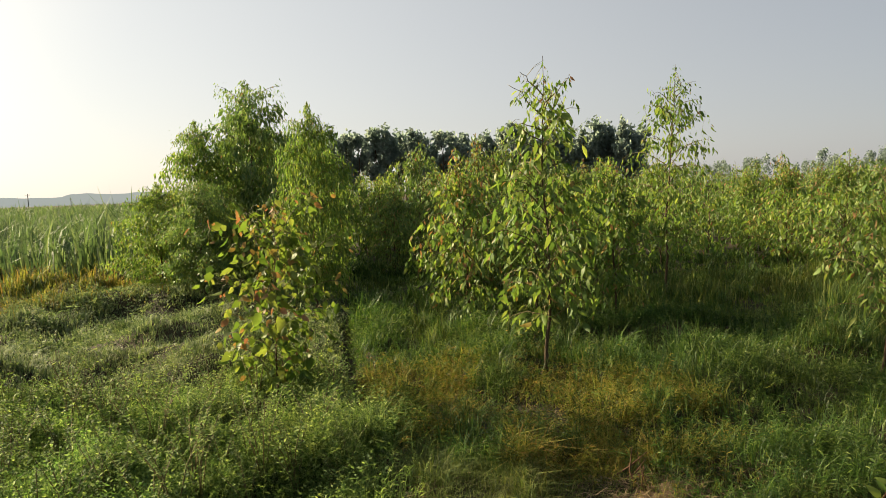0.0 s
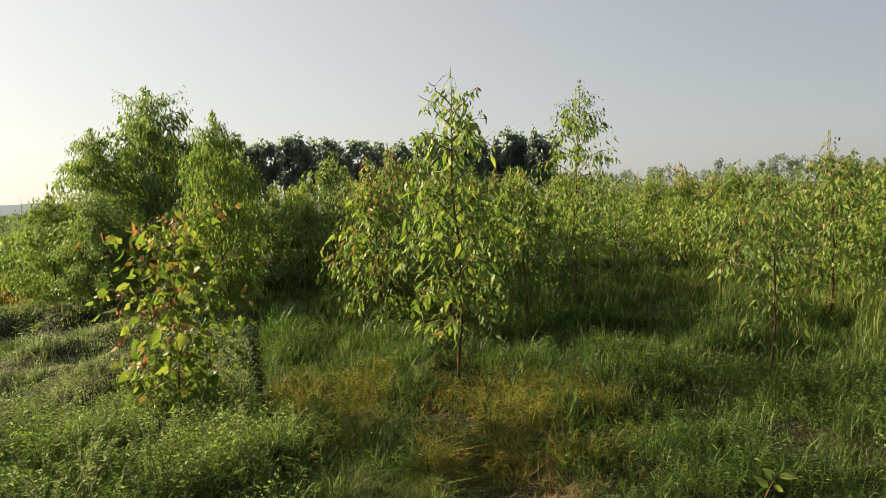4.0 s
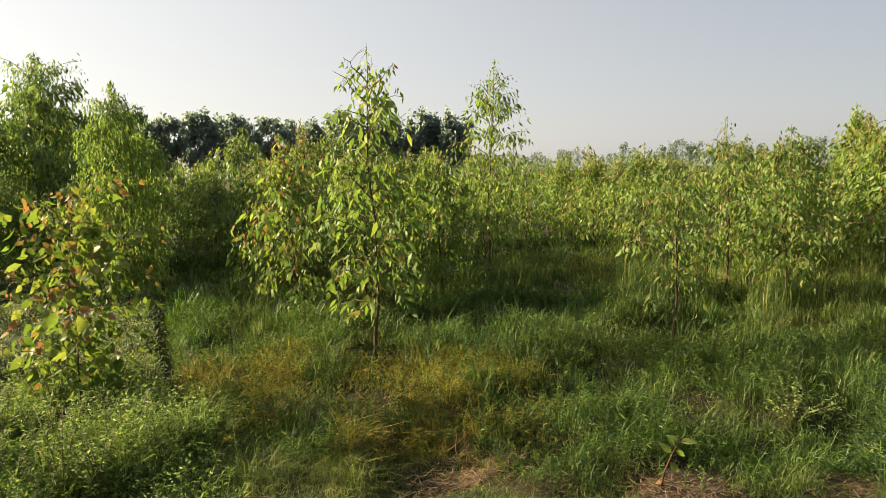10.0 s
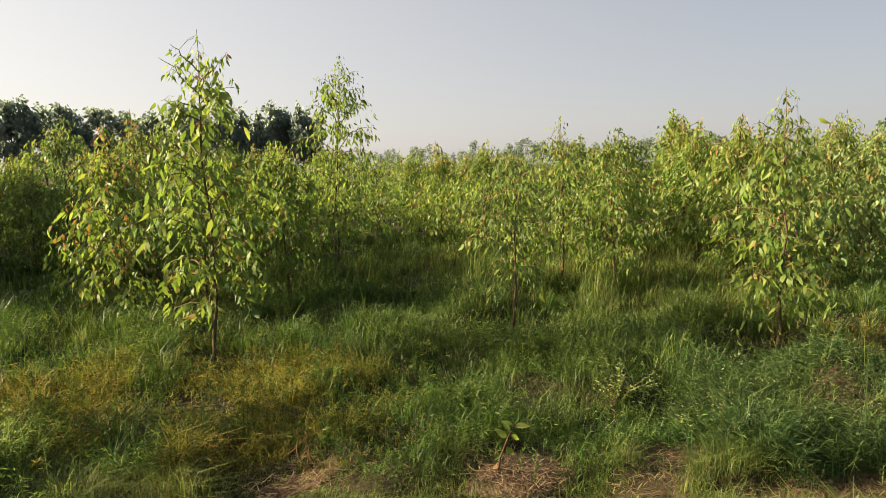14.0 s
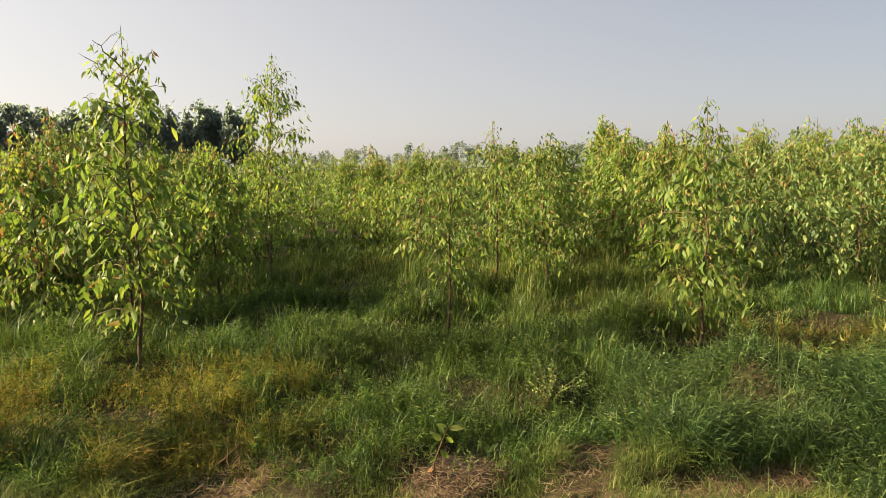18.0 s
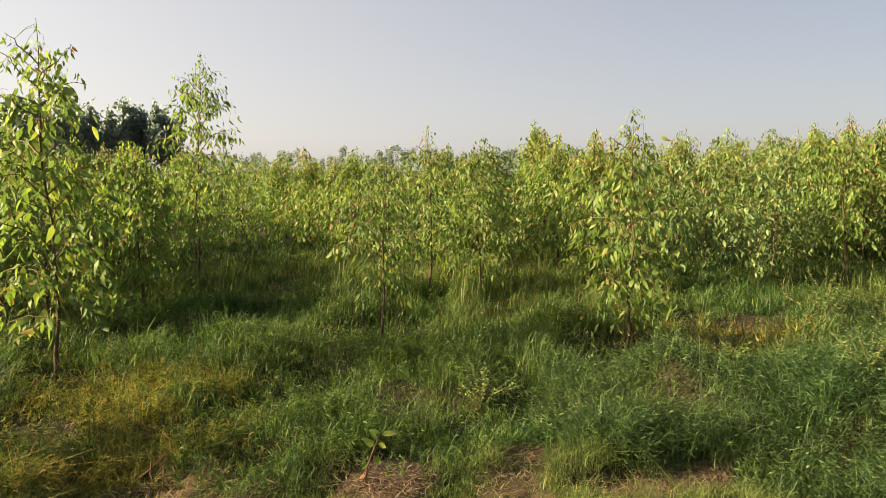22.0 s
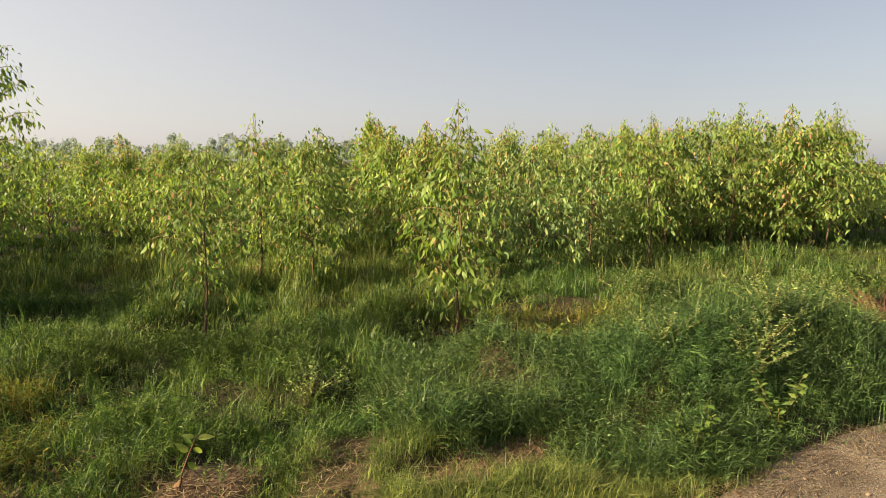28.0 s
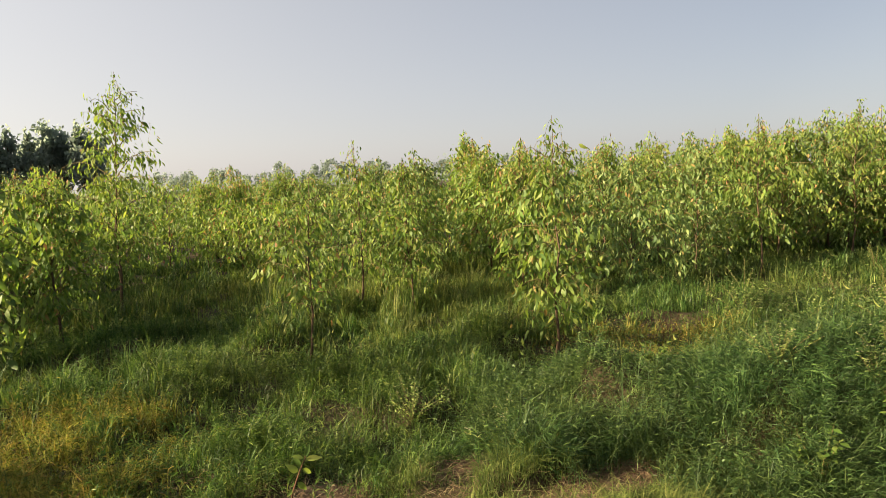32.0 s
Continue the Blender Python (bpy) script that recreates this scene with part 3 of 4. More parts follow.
near_gum(5.95, 5.55, "short leafy gum tree with a thin pale trunk", 120, 0.012,
         height=1.62, spread=1.10, clear=0.22, branches=24, leaves=1200, leaf_len=0.092, seed=17, young=0.05, slim=0.28)
near_gum(10.5, 2.98, "gum tree with a red-brown bare lower trunk", 120, 0.017,
         height=2.35, spread=1.35, clear=0.24, branches=32, leaves=1350, leaf_len=0.106, seed=18, young=0.03, slim=0.28)
near_gum(14.2, 0.85, "last gum tree at the end of a plantation row", 100, 0.018,
         height=2.66, spread=1.50, clear=0.22, branches=36, leaves=1755, leaf_len=0.106, seed=19, young=0.02, slim=0.28)
near_gum(11.5, 4.95, "plantation gum with a bare brown lower trunk", 80, 0.016,
         height=2.25, spread=1.40, clear=0.22, branches=30, leaves=1350, leaf_len=0.106, seed=20, young=0.05, slim=0.28)
near_gum(13.3, 2.35, "leafy plantation gum in an outer row", 60, 0.016,
         height=2.65, spread=1.50, clear=0.16, branches=34, leaves=1755, leaf_len=0.106, seed=22, young=0.03, slim=0.28)

# trees of one kind share the meshes of eight grown shapes
KINDS = [gum_prototype(2.3, 1.50 + 0.25 * (i % 3), 0.10 + 0.04 * (i % 2), 44, 2800, 0.116, 30 + i, 0.22 if i % 3 == 0 else 0.07, 0.016,
                       M_LEAF if i % 2 else M_LEAF_GREY, slim=0.16) for i in range(8)]
FAR_KINDS = [gum_prototype(2.3, 1.8, 0.08, 24, 1100, 0.138, 60 + i, 0.05, 0.016, M_LEAF if i else M_LEAF_GREY, single=2, slim=0.2) for i in range(3)]
g = np.random.default_rng(21)


def planted(x, y, height, kind=None, label="young plantation gum with drooping green leaves", group="gum plantation", wide=1.0):
    d = math.hypot(x, y)
    set_ = FAR_KINDS if d > 15.0 else KINDS
    me = set_[(kind if kind is not None else int(g.integers(len(set_)))) % len(set_)]
    ob = gum_tree(me, pose(x, y, float(ground(x, y)), g.normal(0, 1.5), g.normal(0, 1.5), g.uniform(0, 360)), label, group)
    s = height / 2.3
    ob.scale = (s ** 0.6 * wide, s ** 0.6 * wide, s)
    return ob


# the trees that stand out, by place and height
planted(13.9, 1.60, 2.65, 3, wide=1.15)
planted(12.5, 3.30, 2.40, 1, wide=1.1)
planted(14.3, 2.90, 2.65, 2, wide=1.15)
planted(14.8, 1.15, 2.60, 5, wide=1.1)
planted(15.2, 2.15, 2.70, 6, wide=1.15)
planted(12.9, 4.20, 2.45, 7, wide=1.1)
planted(15.9, 1.30, 2.65, 4, wide=1.1)
planted(14.0, 3.9, 2.5, 0, wide=1.1)
planted(1.40, 9.95, 2.42, 0, wide=0.95)
planted(0.80, 13.2, 2.60, 2)
planted(0.55, 16.6, 2.40, 5)
planted(-0.30, 21.3, 2.25, 4)
planted(0.10, 18.6, 2.1, 1)
planted(0.05, 15.3, 2.05, 2)
planted(-0.30, 17.4, 2.15, 6)
planted(0.30, 12.6, 1.75, 4)
planted(-0.45, 24.5, 2.3, 2)
planted(0.35, 23.0, 2.2, 0)
planted(1.05, 7.75, 2.15, 3, wide=1.05)
planted(1.95, 8.20, 2.20, 6)
planted(2.75, 7.6, 1.95, 1)
planted(10.9, 8.7, 2.60, 7, wide=1.25)
planted(10.0, 7.8, 2.35, 3, wide=1.1)
planted(23.4, -0.25, 2.25, 1, "lone young gum tree past the end of the plantation", "", wide=0.9)
for x, y, tall in ((24.6, 0.5, 1.9), (21.8, 0.55, 1.75), (20.2, 0.95, 1.8), (22.9, 0.9, 1.7), (25.5, -0.3, 1.6), (27.5, 0.2, 1.8), (18.8, 1.35, 1.9), (26.4, 1.4, 1.9)):
    planted(x, y, tall, 2, "bushy young gum tree past the end of the plantation", "", wide=1.15)

# a dense clump of tall old gums left of the furrow
OLD = [gum_prototype(3.6, 2.5, 0.05, 80, 14000, 0.115, 80 + i, 0.02, 0.03, M_LEAF if i else M_LEAF_GREY, slim=0.42) for i in range(2)]
for kind, x, y, turn, wide, tall, label in (
        (0, -2.22, 12.7, 0, 0.95, 1.02, "tall dense dark gum tree"),
        (1, -3.02, 12.2, 80, 0.76, 0.82, "dense bright gum tree leaning on its neighbour"),
        (1, -3.62, 11.8, 200, 0.64, 0.60, "shorter leafy gum tree at the edge of a clump"),
        (0, -2.75, 10.9, 130, 0.60, 0.50, "shorter leafy gum tree at the edge of a clump"),
        (1, -0.86, 9.30, 40, 0.52, 0.79, "bushy gum tree beside a furrow"),
        (0, -1.35, 11.6, 250, 0.66, 0.66, "leafy gum tree beside a furrow, adding to its shade"),
        # these last six stand hidden behind the clump, added to shade the furrow
        (1, -1.25, 14.4, 20, 0.75, 0.78, "leafy gum tree beside a furrow, adding to its shade"),
        (0, -1.45, 17.2, 300, 0.80, 0.80, "leafy gum tree beside a furrow, adding to its shade"),
        (1, -1.60, 20.2, 150, 0.80, 0.80, "leafy gum tree beside a furrow, adding to its shade"),
        (1, -2.60, 14.3, 60, 0.85, 0.92, "dense gum tree added out of sight behind a clump for shade"),
        (0, -2.85, 16.6, 190, 0.85, 0.95, "dense gum tree added out of sight behind a clump for shade"),
        (1, -2.50, 19.0, 310, 0.85, 0.92, "dense gum tree added out of sight behind a clump for shade")):
    ob = gum_tree(OLD[kind], pose(x, y, float(ground(x, y)), 0, 0, turn), label, "old gums")
    ob.scale = (wide, wide, tall)

# the rest of the plantation, in rows that run along the furrow
FRONT = [(0, 17), (7, 11), (9, 9.5), (19, 9.5), (21, 12), (33, 12.5), (36, 8.6), (52, 8.4), (54, 8.6), (63, 9.0), (66, 9.9), (74, 12.3), (86, 15.0)]
for row in range(28):
    for n in range(28):
        x = 0.9 + row * 1.60 - 0.05 * n + g.normal(0, 0.16)
        y = 1.2 + n * 1.36 + g.normal(0, 0.20)
        d, az = math.hypot(x, y), math.degrees(math.atan2(x, y))
        front = np.interp(az, [a for a, _ in FRONT], [b for _, b in FRONT])
        if not (0 < az < (84 if d < 16.5 else 87.8) and front < d < 25) or math.hypot(x - 4, y - 9.05) < 1.0:
            continue
        tall = 2.09 - 0.14 * smooth(22, 28, az) * (1 - smooth(45, 52, az)) + 0.42 * smooth(9, 15, x) * (1 - smooth(5, 12, y)) + 0.15 * smooth(20, 8, az) + g.normal(0, 0.10)
        planted(x, y, tall)


# ---- distance ----
def far_gum(height, seed, crowns=13):
    """A tall mature gum seen from afar: trunk, forked limbs and a crown of separate leafy clumps."""
    g = np.random.default_rng(seed)
    pieces, o = [], []
    top = np.array([g.normal(0, 0.4), g.normal(0, 0.4), height * 0.9])
    stem = np.linspace(0, 1, 8)[:, None] * top + np.cumsum(g.normal(0, 0.06, (8, 3)), 0) * [1, 1, 0]
    pieces.append(tube(stem, np.linspace(0.16, 0.03, 8), 6))
    for n in range(crowns):
        z = height * g.uniform(0.24, 0.92)
        a = stem[int(z / height * 7)]
        w = (1.7 - 1.1 * z / height) * g.uniform(0.5, 1.15)
        t = g.uniform(0, 2 * np.pi)
        c = np.array([a[0] + math.cos(t) * w, a[1] + math.sin(t) * w, z + 0.6])
        pieces.append(tube([a, (a + c) / 2 + [0, 0, -0.2], c], [0.05, 0.035, 0.015], 4))
        k = int(g.uniform(48, 78))
        p = g.normal(0, 1, (k, 3))
        o.append(c + p / np.linalg.norm(p, axis=1, keepdims=True) * g.random((k, 1)) ** 0.5 * [0.85, 0.85, 1.15] * g.uniform(0.7, 1.15))
    k = 60
    o.append(stem[-1] + g.normal(0, 1, (k, 3)) * [0.28, 0.28, 0.55])
    o = np.concatenate(o)
    n = len(o)
    ax = unit(g.normal(0, 0.6, (n, 3)) + [0, 0, -0.7])
    sd = unit(np.cross(ax, g.normal(0, 1, (n, 3))))
    ln = g.uniform(0.35, 0.8, n)
    cv, cf = leaf_batch(o, ax, sd, ln, ln * 0.55)
    return sheet("trunk", *joined(pieces), [M_BARK]), sheet("crown", cv, cf, [M_FAR_HAZED])


FAR = [far_gum(10.0, 200 + i, 13 + i % 4) for i in range(6)]
g = np.random.default_rng(33)


def far_tree(x, y, scale, k):
    ob = base("gum_tree", pose(x, y, 0, 0, 0, g.uniform(0, 360)), "tall mature gum in a distant shelter belt, leaf colour paled for haze", "tree", "far shelter belt")
    part("trunk", FAR[k][0], ob)
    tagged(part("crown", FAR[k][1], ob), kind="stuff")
    ob.scale = (scale * 0.95, scale * 0.95, scale)


for n in range(58):
    az = radians(-9.0 + 31.0 * (n % 29) / 28 + g.normal(0, 0.25))
    d = 92 + (7 if n >= 29 else 0) + g.normal(0, 1.0)
    far_tree(d * math.sin(az), d * math.cos(az), g.uniform(0.84, 1.04), int(g.integers(6)))

# a second belt, too far to tell its trees apart
vs, fs, at = [], [], 0
for n in range(120):
    az = radians(22.8 + 33 * n / 119 + g.normal(0, 0.3))
    d = 205 + g.normal(0, 6)
    s, turn = float(0.50 + 0.42 * vnoise(n, 0, 4.0, 51)) * g.uniform(0.85, 1.1), g.uniform(0, 6.28)
    me = FAR[int(g.integers(6))][1]
    co = np.empty(len(me.vertices) * 3, np.float32)
    me.vertices.foreach_get("co", co)
    co = co.reshape(-1, 3) * s
    c, k = math.cos(turn), math.sin(turn)
    few = np.arange(len(co)) // 6 % 3 == 0
    co = co[few]
    vs.append(np.stack([co[:, 0] * c - co[:, 1] * k + d * math.sin(az), co[:, 0] * k + co[:, 1] * c + d * math.cos(az), co[:, 2]], -1))
    f = np.arange(len(co) // 6)[:, None, None] * 6 + np.array([[0, 2, 1], [1, 2, 4], [1, 4, 3], [3, 4, 5]])[None]
    fs.append(f.reshape(-1, 3) + at)
    at += len(co)
tagged(new("far_trees", sheet("far_trees", np.concatenate(vs), np.concatenate(fs), [M_FAR_HAZED])),
       "belt of tall gums along the horizon, leaf colour paled for haze", "trees", kind="stuff")

# low wooded rise on the horizon, self-lit to look hazy
az = np.radians(np.linspace(-75, -12, 190))
top = 7.0 + 3.5 * smooth(-23.7, -23.1, np.degrees(az)) + 3.2 * vnoise(np.arange(190), np.zeros(190), 30) + 2.4 * vnoise(np.arange(190), np.zeros(190), 2.5, 4)
d0, d1 = 900, 1000
ring = lambda d, z: np.stack([d * np.sin(az), d * np.cos(az), z + 0 * az], -1)
hv = np.stack([ring(d0, -1), ring(d0, top * 0.8), ring(d0 + 30, top), ring(d1, top * 0.7), ring(d1, -1)], 1)
k = np.arange(189)[:, None] * 5 + np.arange(4)[None]
hf = np.concatenate([np.stack([k, k + 5, k + 6], -1).reshape(-1, 3), np.stack([k, k + 6, k + 1], -1).reshape(-1, 3)])
tagged(new("backdrop", sheet("backdrop", hv, hf, [M_HILL])), "low wooded rise on the horizon, glowing blue-grey for haze", "hills", kind="structure")


def power_pole(x, y, height):
    ob = base("power_pole", pose(x, y, 0), "thin distant concrete power pole with a crossarm", "pole", "power poles")
    part("post", sheet("post", *tube([(0, 0, -0.3), (0, 0, height * 0.5), (0, 0, height)], [0.22, 0.19, 0.16], 8), [M_POLE], smooth=True), ob)
    part("crossarm", sheet("crossarm", *tube([(-1.1, 0, height - 0.5), (0, 0, height - 0.5), (1.1, 0, height - 0.5)], [0.09, 0.09, 0.09], 4), [M_POLE]), ob)


for a, d, h in ((-25.8, 330, 6.4), (-23.1, 420, 4.8)):
    power_pole(d * math.sin(radians(a)), d * math.cos(radians(a)), h)

# ---- grass ----
g = np.random.default_rng(77)


def sector(n, near, far, az0, az1):
    d, a = g.uniform(near, far, n), np.radians(g.uniform(az0, az1, n))
    return d * np.sin(a), d * np.cos(a)


def tufted(n, near, far, az0, az1, per, size):
    """Places of blades in tufts, with each tuft's vigour and each blade's place in it."""
    x, y = sector(n // per, near, far, az0, az1)
    tall, turn = g.uniform(0.5, 1.45, len(x)), g.uniform(0, 2 * np.pi, len(x))
    rep = lambda v: np.repeat(v, per)
    wide = size * rep(g.uniform(0.6, 1.5, len(x)))
    dx, dy = g.normal(0, 1, len(x) * per), g.normal(0, 1, len(x) * per)
    return rep(x) + dx * wide, rep(y) + dy * wide, rep(tall), np.arctan2(dy, dx), rep(turn), np.hypot(dx, dy)


TRUNKS = ((1.38, 5.55), (3.70, 4.64), (5.40, 3.22), (-0.86, 5.05))


def lumps(x, y):
    """How tall the growth is: uneven in two sizes, lower round the trunks."""
    short = 1 - 0.55 * sum(np.exp(-((x - a) ** 2 + (y - b + 0.12) ** 2) / 0.10) for a, b in TRUNKS)
    return short * np.clip((0.25 + 1.3 * vnoise(x, y, 0.9, 6)) * (0.3 + 1.4 * vnoise(x, y, 0.26, 16)), 0.3, 1.7)


def grass(name, label, n, near, far, az0, az1, where, height, width, mat, per=36, size=0.075, lean=0.35, bend=0.4):
    x, y, tall, outward, turn, off = tufted(n, near, far, az0, az1, per, size)
    amount = where(x, y)
    keep = g.random(len(x)) < amount
    x, y, tall, outward, turn, off, amount = (v[keep] for v in (x, y, tall, outward, turn, off, amount))
    m = len(x)
    d = np.hypot(x, y)
    h = height * tall * lumps(x, y) * g.uniform(0.6, 1.2, m) * np.clip(1.15 - 0.25 * off, 0.35, 1) * (0.5 + 0.5 * np.clip(amount * 1.5, 0, 1))
    w = 1.6 * width * g.uniform(0.5, 1.4, m) * np.clip(d / 6, 0.8, 3.0)
    head = outward + g.normal(0, 0.9, m)
    z = ground(x, y) - 0.012
    v, f = blade_batch(np.stack([x, y, z], -1), h, w, head, g.uniform(0.0, 1, m) * lean * (0.4 + 0.5 * off), g.uniform(0.1, 1.2, m) * bend)
    ob = new(name, sheet(name, v, f, [mat]))
    return tagged(ob, label, "grass", kind="stuff")


clumped = lambda x, y: np.maximum(0.12 + 0.88 * smooth(0.36, 0.52, vnoise(x, y, 0.17, 101)), smooth(5.5, 7.5, np.hypot(x, y)))
az_of = lambda x, y: np.degrees(np.arctan2(x, y))
inner = lambda x, y: smooth(1.12, 1.50, track_side(x, y) + 0.5 * (vnoise(x, y, 0.35, 91) - 0.5) - 0.28 * (1 - smooth(1.0, 2.0, x)))
growing = lambda x, y: (1 - bare_amount(x, y)) * smooth(-0.01, 0.08, furrow_distance(x, y) + 0.10 * (vnoise(x, y, 0.16, 81) - 0.6)) * (track_side(x, y) > -0.2)


def dry_amount(x, y):
    """The yellowed grass between furrow, first tall tree and track."""
    a = (1 - smooth(0.75, 1.25, np.hypot((x - 0.80) / 1.65, (y - 4.45) / 1.50))) * smooth(0.30, 0.48, 0.55 * vnoise(x, y, 0.55, 12) + 0.45 * vnoise(x, y, 0.2, 18))
    b = (1 - smooth(0.5, 1.0, np.hypot((x - 6.4) / 1.7, (y - 2.8) / 1.0))) * 0.9
    return np.maximum(a, b)


def furrow_x(y):
    return np.interp(y, [3.0, 5.6, 9.0, 30.0], [0.15, -0.27, -0.48, -0.95])


def past_furrow(x, y):
    """Metres to the right of the furrow; its line frays out towards the track."""
    fray = 1 - smooth(4.3, 5.4, y)
    return (x - furrow_x(y) + fray * 0.9 * (vnoise(x, y, 0.42, 41) - 0.5)) / (1 + 2.5 * fray)


right_of = lambda x, y: smooth(-0.10, 0.10, past_furrow(x, y))
def left_of(x, y):
    shift = 0.10 * (1 - smooth(4.3, 5.4, y))
    t = np.clip((past_furrow(x, y) + 0.15 - shift) / 0.2, 0, 1)
    return 1 - t * t * (3 - 2 * t)


def by_sapling(x, y):
    """The rank weeds stand thinner round the small sapling."""
    return 0.35 + 0.65 * smooth(0.6, 1.1, np.hypot((x + 0.80) / 0.42, (y - 4.75) / 0.55))


def bank(x, y):
    """The tall growth on the bank, which leaves the trodden verge open."""
    verge = (1 - smooth(0.04, 0.18, y - 1.68 + 0.44 * (x - 2.86))) * (1 - smooth(-0.05, 0.14, 0.62 * (x - 3.45) - 0.78 * (y - 1.44)))
    return (1 - smooth(0.80, 1.28, bank_distance(x, y))) * (1 - verge)


lawn = lambda x, y: smooth(68, 76, az_of(x, y)) * smooth(7.0, 8.6, np.hypot(x, y))

grass("lush_grass", "lush dark green grass in dense tufts", 260000, 3.2, 15, -6, 88,
      lambda x, y: growing(x, y) * inner(x, y) * right_of(x, y) * (1 - 0.75 * dry_amount(x, y)) * (1 - 0.75 * bank(x, y)) * (1 - 0.45 * lawn(x, y)) * (0.3 + 0.7 * clumped(x, y)), 0.215, 0.0034, M_LUSH, per=60, size=0.062, lean=0.45, bend=0.55)
grass("dry_grass", "short yellowed and browning grass", 80000, 2.9, 7.6, -4, 80,
      lambda x, y: growing(x, y) * inner(x, y) * right_of(x, y) * dry_amount(x, y) * clumped(x, y), 0.17, 0.0042, M_DRY, per=30, size=0.055, lean=0.6, bend=0.7)
grass("dewy_grass", "low fine grass pale with dew on soft hummocks", 125000, 4.8, 17, -33, -1,
      lambda x, y: growing(x, y) * left_of(x, y) * smooth(4.8, 5.5, np.hypot(x, y)), 0.118, 0.0042, M_DEWY, lean=0.7, bend=0.7)
grass("tan_grass", "dry tan grass along the edge of a cane field", 26000, 10.5, 17.5, -34, -15,
      lambda x, y: growing(x, y) * smooth(10.5, 12.5, np.hypot(x, y)) * (0.3 + 0.7 * smooth(0.3, 0.6, vnoise(x, y, 0.9, 45))), 0.24, 0.0040, M_DRY, per=26, size=0.09, lean=0.4, bend=0.5)
grass("weedy_grass", "green grass among weeds", 66000, 3.2, 5.6, -34, 0,
      lambda x, y: growing(x, y) * left_of(x, y) * by_sapling(x, y), 0.18, 0.0032, M_WEED, lean=0.3, bend=0.6)
grass("bank_grass", "tall dark green grass hanging over a low bank", 110000, 3.0, 8.5, 50, 100,
      lambda x, y: bank(x, y) * (0.3 + 0.7 * smooth(0.38, 0.55, vnoise(x, y, 0.24, 61))) * (track_side(x, y) > -0.15) * (1 - bare_amount(x, y)), 0.24, 0.0036, M_BANK, lean=0.7, bend=0.9)
grass("lawn_grass", "short yellow-green grass, darkened in colour for shade", 105000, 6.5, 26, 64, 104,
      lambda x, y: growing(x, y) * lawn(x, y) * (1 - bank(x, y)), 0.18, 0.0036, M_FIELD_SHADED, lean=0.45, bend=0.7)
grass("far_grass", "distant rough grass under the trees", 42000, 14, 70, -36, 100,
      lambda x, y: growing(x, y), 0.26, 0.011, M_LUSH, per=12, size=0.14)
grass("tall_grass", "tall pale green grass in front of the plantation", 80000, 6.0, 12.5, 3, 62,
      lambda x, y: growing(x, y) * right_of(x, y) * smooth(6.0, 7.2, np.hypot(x, y)) * (0.35 + 0.65 * smooth(0.35, 0.6, vnoise(x, y, 0.7, 55))), 0.30, 0.0032, M_LAWN, per=30, size=0.09, lean=0.3, bend=0.45)
grass("verge_grass", "sparse short grass along the dirt track", 140000, 2.4, 4.4, 2, 96,
      lambda x, y: np.clip(1.08 - 1.05 * bare_amount(x, y), 0, 0.9) * (track_side(x, y) > -0.08) * (1 - 0.3 * bank(x, y)) * (1 - smooth(1.55, 1.95, track_side(x, y))), 0.105, 0.0026, M_LAWN, per=16, size=0.06, lean=0.9, bend=0.9)



